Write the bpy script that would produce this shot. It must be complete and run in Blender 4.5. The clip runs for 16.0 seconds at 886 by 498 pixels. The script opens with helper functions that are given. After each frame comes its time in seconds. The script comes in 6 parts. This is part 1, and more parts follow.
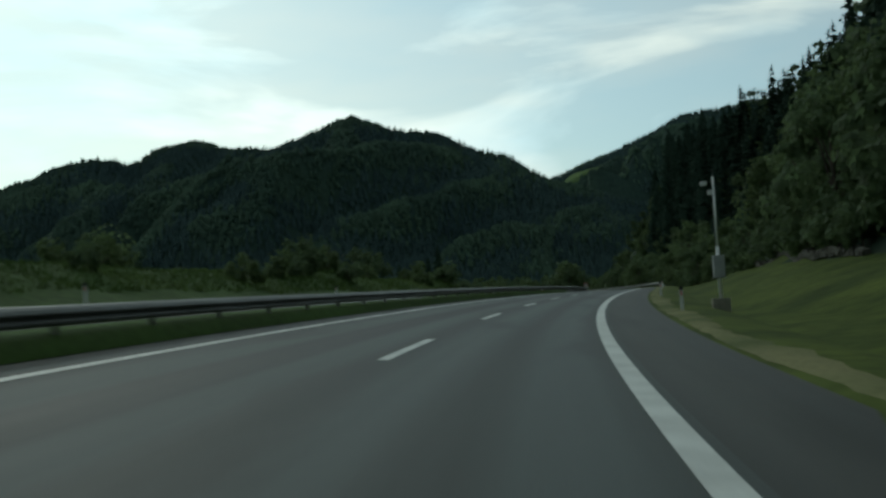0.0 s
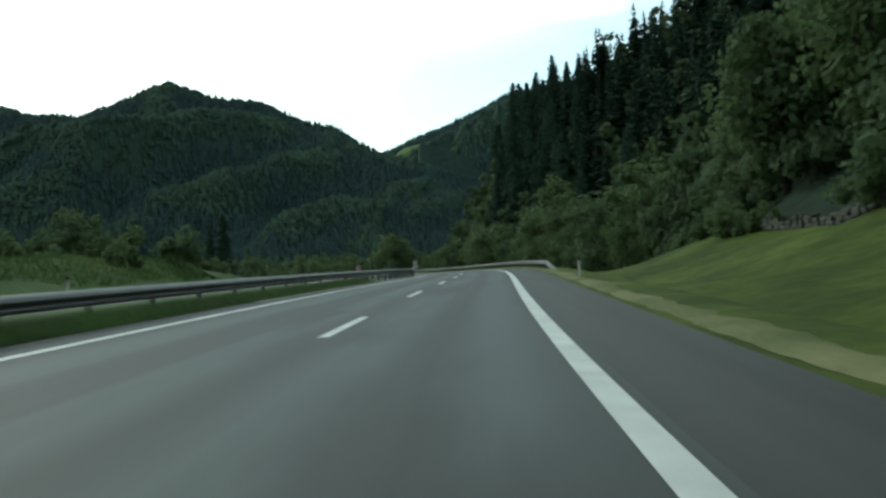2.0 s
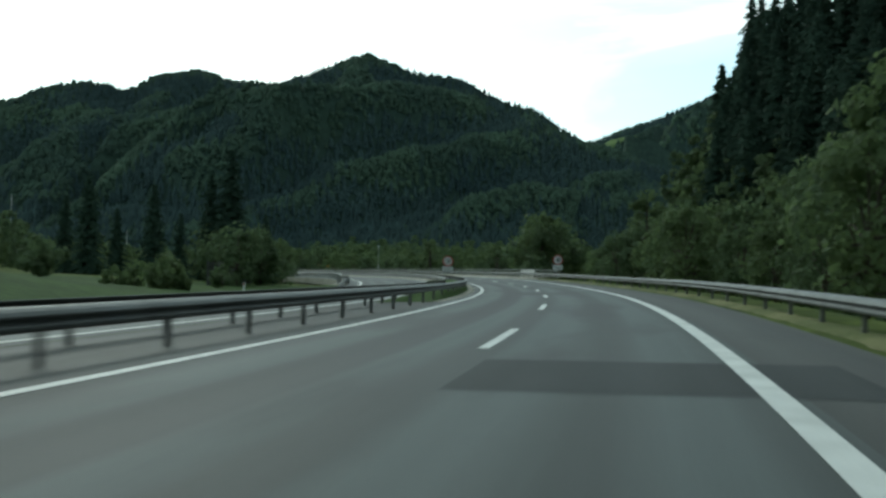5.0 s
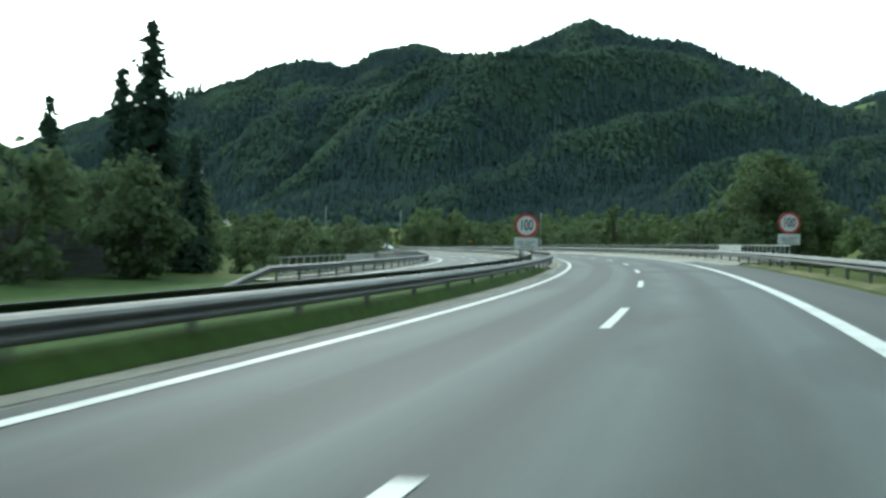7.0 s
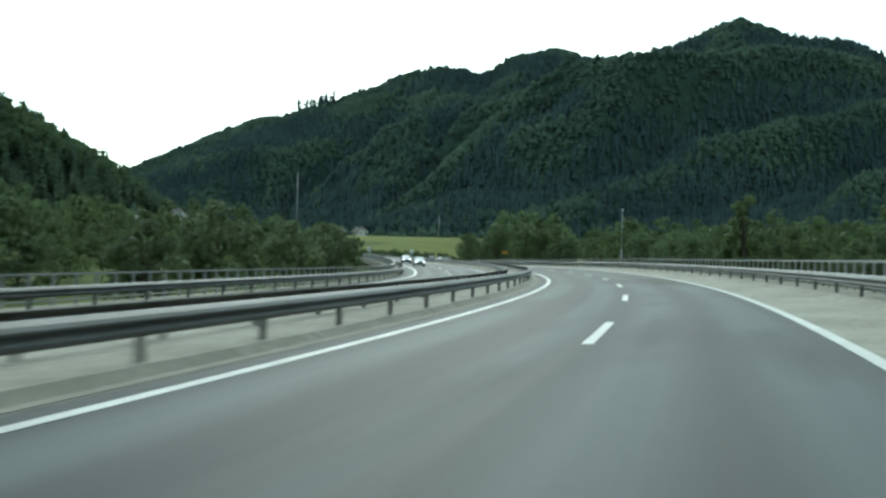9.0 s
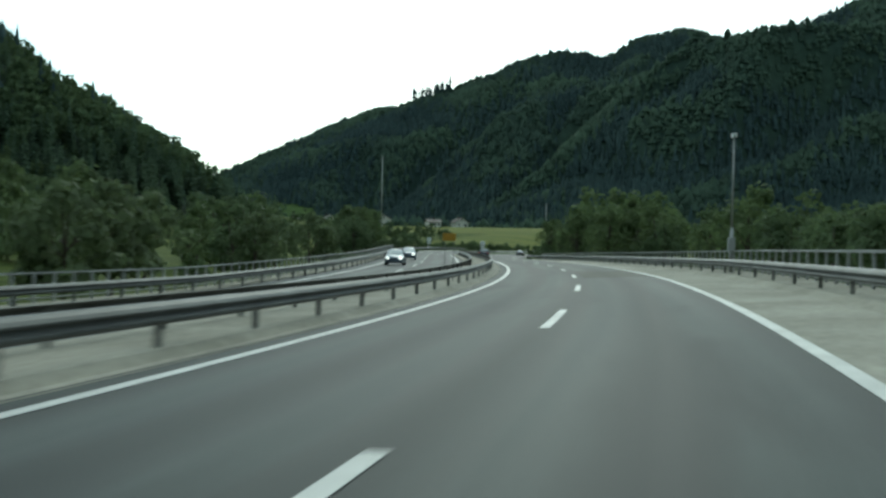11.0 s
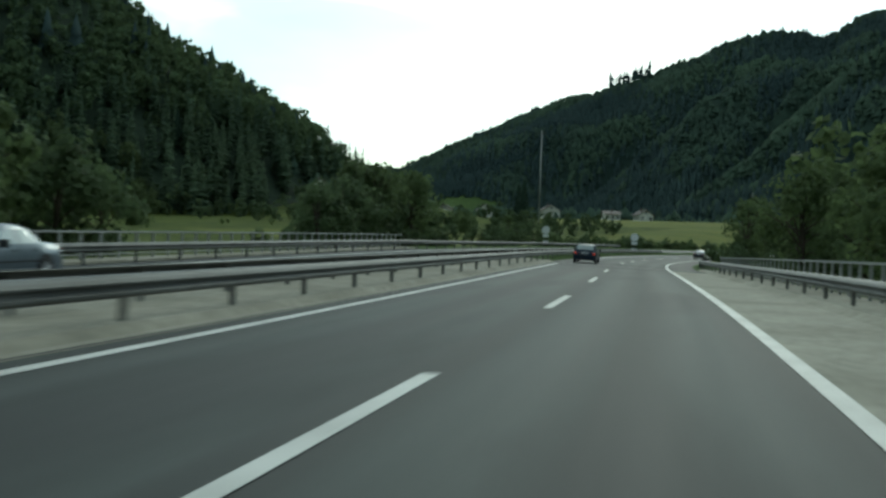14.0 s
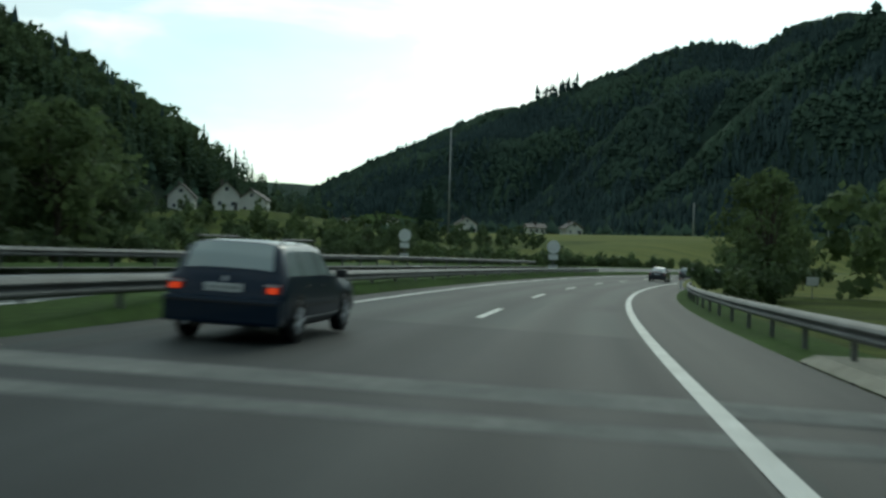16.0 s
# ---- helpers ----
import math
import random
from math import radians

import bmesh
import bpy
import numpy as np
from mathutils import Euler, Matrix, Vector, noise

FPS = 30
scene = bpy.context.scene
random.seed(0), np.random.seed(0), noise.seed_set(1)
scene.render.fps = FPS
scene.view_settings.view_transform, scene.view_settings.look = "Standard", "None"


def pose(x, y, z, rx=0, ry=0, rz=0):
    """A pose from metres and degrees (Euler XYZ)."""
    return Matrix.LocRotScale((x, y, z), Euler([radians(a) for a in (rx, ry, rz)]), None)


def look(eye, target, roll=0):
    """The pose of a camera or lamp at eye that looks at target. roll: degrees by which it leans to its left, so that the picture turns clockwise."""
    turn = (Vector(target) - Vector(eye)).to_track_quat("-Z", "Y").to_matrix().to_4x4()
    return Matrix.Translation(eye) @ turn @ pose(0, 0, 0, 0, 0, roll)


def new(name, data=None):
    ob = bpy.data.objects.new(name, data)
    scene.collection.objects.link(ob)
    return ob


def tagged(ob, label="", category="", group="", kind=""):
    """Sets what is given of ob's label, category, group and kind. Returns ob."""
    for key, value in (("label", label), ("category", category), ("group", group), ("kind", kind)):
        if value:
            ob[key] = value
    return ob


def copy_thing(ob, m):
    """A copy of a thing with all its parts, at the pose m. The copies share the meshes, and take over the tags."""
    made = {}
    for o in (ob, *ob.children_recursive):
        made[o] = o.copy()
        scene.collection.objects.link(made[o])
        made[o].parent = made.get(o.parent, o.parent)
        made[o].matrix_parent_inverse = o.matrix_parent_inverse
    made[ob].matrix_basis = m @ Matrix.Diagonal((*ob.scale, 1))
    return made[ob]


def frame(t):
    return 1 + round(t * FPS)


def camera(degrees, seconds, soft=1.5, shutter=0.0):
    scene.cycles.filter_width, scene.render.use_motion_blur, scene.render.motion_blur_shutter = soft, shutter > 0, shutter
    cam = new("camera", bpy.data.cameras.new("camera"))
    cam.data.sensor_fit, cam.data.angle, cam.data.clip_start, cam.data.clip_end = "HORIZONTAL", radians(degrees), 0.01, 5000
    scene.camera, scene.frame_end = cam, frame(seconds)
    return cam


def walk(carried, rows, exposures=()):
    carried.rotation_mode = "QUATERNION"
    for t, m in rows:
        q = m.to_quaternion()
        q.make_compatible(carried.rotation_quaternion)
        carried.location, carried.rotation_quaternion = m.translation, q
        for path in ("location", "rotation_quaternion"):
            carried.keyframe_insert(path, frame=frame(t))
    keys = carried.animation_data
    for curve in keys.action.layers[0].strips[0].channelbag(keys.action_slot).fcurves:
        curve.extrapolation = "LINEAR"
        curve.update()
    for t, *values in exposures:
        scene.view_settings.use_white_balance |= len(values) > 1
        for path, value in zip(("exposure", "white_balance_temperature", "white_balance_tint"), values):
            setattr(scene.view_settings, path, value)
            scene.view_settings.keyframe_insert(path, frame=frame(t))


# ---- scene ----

# ------------------------------------------------------------------
# The road's line: curvature, cross slope and grade along its centre marking.
# s runs along the dashed marking, u across it (positive to the right).
# ------------------------------------------------------------------
K_S = [-30 + 35 * i for i in range(20)]
K_V = [-2.78, -2.14, -1.64, -1.08, -0.57, 0.04, 1.22, 1.97, 1.93, 1.94, 1.90, 2.17, 2.29, 2.17, 1.93, 1.60, 0.71, 0.15, -0.96, -2.10]
B_S = [-30 + 70 * i for i in range(11)]
B_V = [-0.0894, -0.0763, -0.0422, 0.0009, 0.0357, 0.0441, 0.0466, 0.055, 0.0139, -0.0314, -0.05]
G_V = [0.0174, 0.0166, 0.012, 0.0063, -0.0025, 0.0018, -0.0047, -0.0061, -0.007, -0.0102, -0.0049]
S0, S1 = -160.0, 1000.0
SG = np.arange(S0, S1, 1.0)
_k = np.interp(SG, K_S, K_V) * 1e-3
_k[SG < -30] = -2.5e-3
_k[SG > 860] = 0.0
TH = np.concatenate([[0.0], np.cumsum((_k[1:] + _k[:-1]) / 2)])
TH -= np.interp(0, SG, TH)
_m = (TH[1:] + TH[:-1]) / 2
RX = np.concatenate([[0.0], np.cumsum(-np.sin(_m))])
RY = np.concatenate([[0.0], np.cumsum(np.cos(_m))])
RX -= np.interp(0, SG, RX)
RY -= np.interp(0, SG, RY)
RZ = np.cumsum(np.interp(SG, B_S, G_V))
RZ -= np.interp(0, SG, RZ)
BANK = np.interp(SG, B_S, B_V)


def at(s, u, h=0.0):
    """World places of points s along, u across and h over the road surface (arrays or numbers)."""
    th = np.interp(s, SG, TH)
    x = np.interp(s, SG, RX) + u * np.cos(th)
    y = np.interp(s, SG, RY) + u * np.sin(th)
    z = np.interp(s, SG, RZ) + np.interp(s, SG, BANK) * u + h
    return np.stack(np.broadcast_arrays(x, y, z), axis=-1)


def spot(s, u, h=0.0, turn=0.0, upright=True):
    """A pose at a place on the road's line, its y axis along the road; turn in degrees."""
    x, y, z = at(s, u, h)
    yaw = math.degrees(np.interp(s, SG, TH)) + turn
    lean = 0.0 if upright else -math.degrees(math.atan(np.interp(s, SG, BANK)))
    return pose(float(x), float(y), float(z), 0, lean, yaw)


# ------------------------------------------------------------------
# Camera: carried in a car, 1.28 m over the right lane.
# ------------------------------------------------------------------
EYE = 1.281
cam = camera(43.82, 16.0, soft=2.8, shutter=0.3)
DRIVE = [  # seconds, s, u, heading, pitch, roll
    (0, 16.56, 2.59, 2.44, 2.97, 3.25),
    (0.5, 34.20, 2.54, 0.12, 2.32, 3.11),
    (1, 52.14, 2.45, -2.23, 2.01, 2.25),
    (1.5, 69.90, 2.55, -4.44, 1.31, 3.74),
    (2, 88.08, 2.59, -6.32, 1.24, 3.49),
    (2.5, 106.32, 2.66, -7.02, 1.23, 2.72),
    (3, 124.75, 2.68, -4.67, 1.90, 1.81),
    (3.5, 142.53, 2.61, -2.93, 2.58, 1.74),
    (4, 159.65, 2.49, -0.94, 3.03, 0.26),
    (4.5, 177.50, 2.42, 1.18, 2.39, -1.20),
    (5, 196.30, 2.35, 3.93, 1.05, -1.34),
    (5.2, 203.85, 2.27, 4.85, 0.85, -1.43),
    (5.8, 226.20, 2.08, 8.60, 0.40, -1.40),
    (6.5, 250.60, 1.88, 12.90, -0.10, -1.30),
    (7.3, 278.68, 1.72, 17.52, -0.46, -1.22),
    (7.5, 286.44, 1.74, 18.44, -0.38, -1.20),
    (8, 305.70, 1.80, 20.39, 0.06, -0.68),
    (8.2, 313.38, 1.75, 21.10, 0.19, -1.38),
    (8.9, 337.40, 1.72, 23.20, 0.10, -1.70),
    (9.7, 364.90, 1.69, 25.60, -0.10, -2.00),
    (10.5, 392.41, 1.71, 28.13, -0.27, -2.17),
    (11, 410.63, 1.89, 30.19, -0.43, -1.34),
    (11.5, 427.37, 2.00, 31.55, 0.10, -1.17),
    (12, 445.51, 2.07, 33.72, -0.25, -1.90),
    (12.5, 462.24, 2.09, 36.05, -0.69, -3.18),
    (13, 480.26, 2.12, 38.19, -0.53, -3.24),
    (13.5, 497.26, 2.13, 39.45, -0.56, -2.67),
    (14, 515.06, 2.22, 40.71, -0.89, -2.16),
    (14.5, 532.07, 2.25, 40.39, -1.05, -0.25),
    (15, 549.29, 2.33, 39.02, -0.85, 0.00),
    (15.5, 566.48, 2.19, 38.05, -0.25, -1.52),
    (16, 583.86, 2.37, 37.11, 0.24, -1.74),
]
rows = []
for t, s, u, head, pitch, roll in DRIVE:
    x, y, z = at(s, u, EYE)
    rows.append((t, pose(float(x), float(y), float(z), 90 + pitch, roll, head)))
walk(cam, rows, exposures=[(t, e, 6300 - 260 * max(0.0, 1 - abs(t - 8) / 6), -7) for t, e in ((0, -1.63), (0.5, -1.48), (1.0, -1.10), (1.5, -0.83), (2.0, -0.54), (3.0, -0.24), (3.5, -0.48), (4.0, -0.76), (4.5, -0.89), (5.0, -0.70), (7.3, 0.30), (8.2, 0.16), (10.5, -0.46), (12.0, -0.72), (13.0, -0.79), (14.5, -0.92), (15.5, -0.89), (16.0, -1.10))])

# ------------------------------------------------------------------
# World: a bright evening sky with broken cloud, and a weak wide sun.
# ------------------------------------------------------------------
SUN_UP, SUN_TURN = 28.0, 25.0     # degrees; turn counts from north (+y) to the left
world = bpy.data.worlds.new("sky")
scene.world = world
world.use_nodes = True
wn, wl = world.node_tree.nodes, world.node_tree.links
wn.clear()
w_out = wn.new("ShaderNodeOutputWorld")
w_bg = wn.new("ShaderNodeBackground")
w_sky = wn.new("ShaderNodeTexSky")
w_sky.sky_type = "NISHITA"
w_sky.sun_disc = False
w_sky.sun_elevation = radians(SUN_UP)
w_sky.sun_rotation = radians(-SUN_TURN)
w_sky.altitude = 600
w_co = wn.new("ShaderNodeTexCoord")
w_map = wn.new("ShaderNodeMapping")
w_map.inputs["Scale"].default_value = (1.0, 1.0, 3.4)
w_map.inputs["Location"].default_value = (0.3, 0.75, 0.1)
w_noise = wn.new("ShaderNodeTexNoise")
w_noise.inputs["Scale"].default_value = 3.6
w_noise.inputs["Detail"].default_value = 7
w_noise.inputs["Roughness"].default_value = 0.52
w_noise.inputs["Distortion"].default_value = 0.5
w_ramp = wn.new("ShaderNodeValToRGB")
w_ramp.color_ramp.elements[0].position = 0.49
w_ramp.color_ramp.elements[0].color = (0.38, 0.38, 0.38, 1)
w_ramp.color_ramp.elements[1].position = 0.63
w_grey = wn.new("ShaderNodeTexNoise")
w_grey.inputs["Scale"].default_value = 3.4
w_grey.inputs["Detail"].default_value = 5
w_tone = wn.new("ShaderNodeValToRGB")
w_tone.color_ramp.elements[0].position = 0.36
w_tone.color_ramp.elements[0].color = (10.8, 13.0, 14.2, 1)
w_tone.color_ramp.elements[1].position = 0.60
w_tone.color_ramp.elements[1].color = (14.2, 14.5, 14.2, 1)
w_mix = wn.new("ShaderNodeMix")
w_mix.data_type = "RGBA"
wl.new(w_co.outputs["Generated"], w_map.inputs["Vector"])
wl.new(w_map.outputs["Vector"], w_noise.inputs["Vector"])
wl.new(w_map.outputs["Vector"], w_grey.inputs["Vector"])
wl.new(w_noise.outputs["Fac"], w_ramp.inputs["Fac"])
wl.new(w_grey.outputs["Fac"], w_tone.inputs["Fac"])
wl.new(w_ramp.outputs["Color"], w_mix.inputs["Factor"])
# the blue between the clouds shines through a thin veil
w_veil = wn.new("ShaderNodeVectorMath")
w_veil.operation = "MULTIPLY"
w_veil.inputs[1].default_value = (1.42, 1.55, 1.5)
wl.new(w_sky.outputs["Color"], w_veil.inputs[0])
wl.new(w_veil.outputs["Vector"], w_mix.inputs["A"])
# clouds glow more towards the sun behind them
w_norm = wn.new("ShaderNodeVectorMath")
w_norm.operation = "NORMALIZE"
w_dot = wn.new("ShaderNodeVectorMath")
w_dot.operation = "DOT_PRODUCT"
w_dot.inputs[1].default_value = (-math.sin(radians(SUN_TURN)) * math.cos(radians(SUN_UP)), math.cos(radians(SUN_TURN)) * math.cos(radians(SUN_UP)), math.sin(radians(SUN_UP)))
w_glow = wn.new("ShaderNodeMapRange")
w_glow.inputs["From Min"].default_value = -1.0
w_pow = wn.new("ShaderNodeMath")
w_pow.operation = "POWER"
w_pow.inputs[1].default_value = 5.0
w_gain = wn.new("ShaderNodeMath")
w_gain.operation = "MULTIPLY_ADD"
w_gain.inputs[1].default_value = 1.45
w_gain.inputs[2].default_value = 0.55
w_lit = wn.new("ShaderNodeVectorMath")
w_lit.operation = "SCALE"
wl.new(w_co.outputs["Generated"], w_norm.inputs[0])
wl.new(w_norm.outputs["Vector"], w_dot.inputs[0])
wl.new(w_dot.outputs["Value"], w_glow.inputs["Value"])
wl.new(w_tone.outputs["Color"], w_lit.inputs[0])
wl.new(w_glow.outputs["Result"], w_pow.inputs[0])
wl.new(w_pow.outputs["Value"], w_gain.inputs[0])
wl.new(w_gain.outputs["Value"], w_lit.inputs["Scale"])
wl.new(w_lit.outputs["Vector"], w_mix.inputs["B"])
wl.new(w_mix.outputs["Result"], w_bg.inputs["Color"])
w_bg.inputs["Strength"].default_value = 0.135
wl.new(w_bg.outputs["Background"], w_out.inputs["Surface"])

sun_data = bpy.data.lights.new("sun", "SUN")
sun_data.energy = 0.8
sun_data.angle = radians(14)
sun_data.color = (1.0, 0.95, 0.87)
sun = new("sun", sun_data)
_d = Vector((-math.sin(radians(SUN_TURN)) * math.cos(radians(SUN_UP)), math.cos(radians(SUN_TURN)) * math.cos(radians(SUN_UP)), math.sin(radians(SUN_UP))))
sun.matrix_world = look(_d * 500, (0, 0, 0))

# ------------------------------------------------------------------
# Materials
# ------------------------------------------------------------------
def material(name, color, rough=0.8, metal=0.0, vary=0.25, scale=1.0, fine=18.0, bump=0.2, tint=None, rand=0.0, coords="Object", spec=0.4, stretch=(1, 1, 1), thin=0.0):
    """A two-scale procedural surface: broad stains of a second tint, fine grain in value and relief."""
    m = bpy.data.materials.new(name)
    m.use_nodes = True
    n, l = m.node_tree.nodes, m.node_tree.links
    p = n["Principled BSDF"]
    p.inputs["Roughness"].default_value = rough
    p.inputs["Metallic"].default_value = metal
    p.inputs["Specular IOR Level"].default_value = spec
    co = n.new("ShaderNodeTexCoord")
    mp = n.new("ShaderNodeMapping")
    mp.inputs["Scale"].default_value = stretch
    l.new(co.outputs[coords], mp.inputs["Vector"])
    big = n.new("ShaderNodeTexNoise")
    big.inputs["Scale"].default_value = scale
    big.inputs["Detail"].default_value = 5
    small = n.new("ShaderNodeTexNoise")
    small.inputs["Scale"].default_value = fine
    small.inputs["Detail"].default_value = 4
    l.new(mp.outputs["Vector"], big.inputs["Vector"])
    l.new(mp.outputs["Vector"], small.inputs["Vector"])
    t2 = tint or tuple(c * (1 - vary) for c in color)
    mix = n.new("ShaderNodeMix")
    mix.data_type = "RGBA"
    ramp = n.new("ShaderNodeMapRange")
    ramp.inputs["From Min"].default_value = 0.35
    ramp.inputs["From Max"].default_value = 0.65
    l.new(big.outputs["Fac"], ramp.inputs["Value"])
    l.new(ramp.outputs["Result"], mix.inputs["Factor"])
    mix.inputs["A"].default_value = (*color, 1)
    mix.inputs["B"].default_value = (*t2, 1)
    val = n.new("ShaderNodeMapRange")
    val.inputs["From Min"].default_value = 0.25
    val.inputs["From Max"].default_value = 0.75
    val.inputs["To Min"].default_value = 1 - vary
    val.inputs["To Max"].default_value = 1 + vary
    l.new(small.outputs["Fac"], val.inputs["Value"])
    mul = n.new("ShaderNodeMix")
    mul.data_type = "RGBA"
    mul.blend_type = "MULTIPLY"
    mul.inputs["Factor"].default_value = 1
    l.new(mix.outputs["Result"], mul.inputs["A"])
    l.new(val.outputs["Result"], mul.inputs["B"])
    last = mul
    if rand:
        geo = n.new("ShaderNodeNewGeometry")
        ob = n.new("ShaderNodeObjectInfo")
        add = n.new("ShaderNodeMath")
        add.operation = "ADD"
        l.new(geo.outputs["Random Per Island"], add.inputs[0])
        l.new(ob.outputs["Random"], add.inputs[1])
        rr = n.new("ShaderNodeMapRange")
        rr.inputs["From Max"].default_value = 2.0
        rr.inputs["To Min"].default_value = 1 - rand
        rr.inputs["To Max"].default_value = 1 + rand
        l.new(add.outputs["Value"], rr.inputs["Value"])
        m2 = n.new("ShaderNodeMix")
        m2.data_type = "RGBA"
        m2.blend_type = "MULTIPLY"
        m2.inputs["Factor"].default_value = 1
        l.new(last.outputs["Result"], m2.inputs["A"])
        l.new(rr.outputs["Result"], m2.inputs["B"])
        last = m2
    l.new(last.outputs["Result"], p.inputs["Base Color"])
    if thin:   # light passes through leaves
        tr = n.new("ShaderNodeBsdfTranslucent")
        l.new(last.outputs["Result"], tr.inputs["Color"])
        ms = n.new("ShaderNodeMixShader")
        ms.inputs["Fac"].default_value = thin
        l.new(p.outputs["BSDF"], ms.inputs[1])
        l.new(tr.outputs["BSDF"], ms.inputs[2])
        l.new(ms.outputs["Shader"], n["Material Output"].inputs["Surface"])
    if bump:
        b = n.new("ShaderNodeBump")
        b.inputs["Strength"].default_value = bump
        b.inputs["Distance"].default_value = 0.02
        l.new(small.outputs["Fac"], b.inputs["Height"])
        l.new(b.outputs["Normal"], p.inputs["Normal"])
    return m


def road_material(name, base, worn, dark, spec=0.24, drips=None):
    """Asphalt in road coordinates: wheel tracks along the lanes, streaks, seams and chippings."""
    m = bpy.data.materials.new(name)
    m.use_nodes = True
    n, l = m.node_tree.nodes, m.node_tree.links
    p = n["Principled BSDF"]
    p.inputs["Specular IOR Level"].default_value = spec
    uv = n.new("ShaderNodeUVMap")
    uv.uv_map = "road"
    sep = n.new("ShaderNodeSeparateXYZ")
    l.new(uv.outputs["UV"], sep.inputs["Vector"])
    # each 3.74 m lane: two pale wheel paths and a dark strip of drips between them
    wave = n.new("ShaderNodeMath")
    wave.operation = "MULTIPLY"
    wave.inputs[1].default_value = 2 * math.pi / 1.87
    l.new(sep.outputs["X"], wave.inputs[0])
    cs = n.new("ShaderNodeMath")
    cs.operation = "COSINE"
    l.new(wave.outputs["Value"], cs.inputs[0])
    mp = n.new("ShaderNodeMapping")
    mp.inputs["Scale"].default_value = (0.85, 0.016, 1)
    l.new(uv.outputs["UV"], mp.inputs["Vector"])
    streak = n.new("ShaderNodeTexNoise")
    streak.inputs["Scale"].default_value = 1.6
    streak.inputs["Detail"].default_value = 6
    l.new(mp.outputs["Vector"], streak.inputs["Vector"])
    mp2 = n.new("ShaderNodeMapping")
    mp2.inputs["Scale"].default_value = (0.35, 0.06, 1)
    l.new(uv.outputs["UV"], mp2.inputs["Vector"])
    patch = n.new("ShaderNodeTexNoise")
    patch.inputs["Scale"].default_value = 1.0
    patch.inputs["Detail"].default_value = 4
    l.new(mp2.outputs["Vector"], patch.inputs["Vector"])
    a = n.new("ShaderNodeMath")
    a.operation = "MULTIPLY_ADD"
    a.inputs[1].default_value = -0.27
    l.new(cs.outputs["Value"], a.inputs[0])
    l.new(streak.outputs["Fac"], a.inputs[2])
    r = n.new("ShaderNodeMapRange")
    r.inputs["From Min"].default_value = 0.22
    r.inputs["From Max"].default_value = 0.66
    l.new(a.outputs["Value"], r.inputs["Value"])
    mix = n.new("ShaderNodeMix")
    mix.data_type = "RGBA"
    mix.inputs["A"].default_value = (*base, 1)
    mix.inputs["B"].default_value = (*worn, 1)
    l.new(r.outputs["Result"], mix.inputs["Factor"])
    r2 = n.new("ShaderNodeMapRange")
    r2.inputs["From Min"].default_value = 0.52
    r2.inputs["From Max"].default_value = 0.66
    r2.inputs["To Max"].default_value = 0.85
    l.new(patch.outputs["Fac"], r2.inputs["Value"])
    mix2 = n.new("ShaderNodeMix")
    mix2.data_type = "RGBA"
    mix2.inputs["B"].default_value = (*dark, 1)
    l.new(mix.outputs["Result"], mix2.inputs["A"])
    l.new(r2.outputs["Result"], mix2.inputs["Factor"])
    if drips:   # one oil-darkened strip along the lane, centred drips metres across
        off = n.new("ShaderNodeMath")
        off.operation = "SUBTRACT"
        off.inputs[1].default_value = drips
        l.new(sep.outputs["X"], off.inputs[0])
        far = n.new("ShaderNodeMath")
        far.operation = "ABSOLUTE"
        l.new(off.outputs["Value"], far.inputs[0])
        wav = n.new("ShaderNodeMath")
        wav.operation = "MULTIPLY_ADD"
        wav.inputs[1].default_value = 0.7
        l.new(streak.outputs["Fac"], wav.inputs[0])
        l.new(far.outputs["Value"], wav.inputs[2])
        band = n.new("ShaderNodeMapRange")
        band.inputs["From Min"].default_value = 0.74
        band.inputs["From Max"].default_value = 1.0
        band.inputs["To Min"].default_value = 0.75
        band.inputs["To Max"].default_value = 0.0
        l.new(wav.outputs["Value"], band.inputs["Value"])
        mix3 = n.new("ShaderNodeMix")
        mix3.data_type = "RGBA"
        mix3.inputs["B"].default_value = (*dark, 1)
        l.new(mix2.outputs["Result"], mix3.inputs["A"])
        l.new(band.outputs["Result"], mix3.inputs["Factor"])
        mix2 = mix3
    co = n.new("ShaderNodeTexCoord")
    chip = n.new("ShaderNodeTexNoise")
    chip.inputs["Scale"].default_value = 60
    chip.inputs["Detail"].default_value = 3
    l.new(co.outputs["Object"], chip.inputs["Vector"])
    v = n.new("ShaderNodeMapRange")
    v.inputs["From Min"].default_value = 0.3
    v.inputs["From Max"].default_value = 0.7
    v.inputs["To Min"].default_value = 0.75
    v.inputs["To Max"].default_value = 1.25
    l.new(chip.outputs["Fac"], v.inputs["Value"])
    mul = n.new("ShaderNodeMix")
    mul.data_type = "RGBA"
    mul.blend_type = "MULTIPLY"
    mul.inputs["Factor"].default_value = 1
    l.new(mix2.outputs["Result"], mul.inputs["A"])
    l.new(v.outputs["Result"], mul.inputs["B"])
    l.new(mul.outputs["Result"], p.inputs["Base Color"])
    ro = n.new("ShaderNodeMapRange")
    ro.inputs["To Min"].default_value = 0.62
    ro.inputs["To Max"].default_value = 0.8
    l.new(streak.outputs["Fac"], ro.inputs["Value"])
    l.new(ro.outputs["Result"], p.inputs["Roughness"])
    b = n.new("ShaderNodeBump")
    b.inputs["Strength"].default_value = 0.3
    b.inputs["Distance"].default_value = 0.006
    l.new(chip.outputs["Fac"], b.inputs["Height"])
    l.new(b.outputs["Normal"], p.inputs["Normal"])
    return m


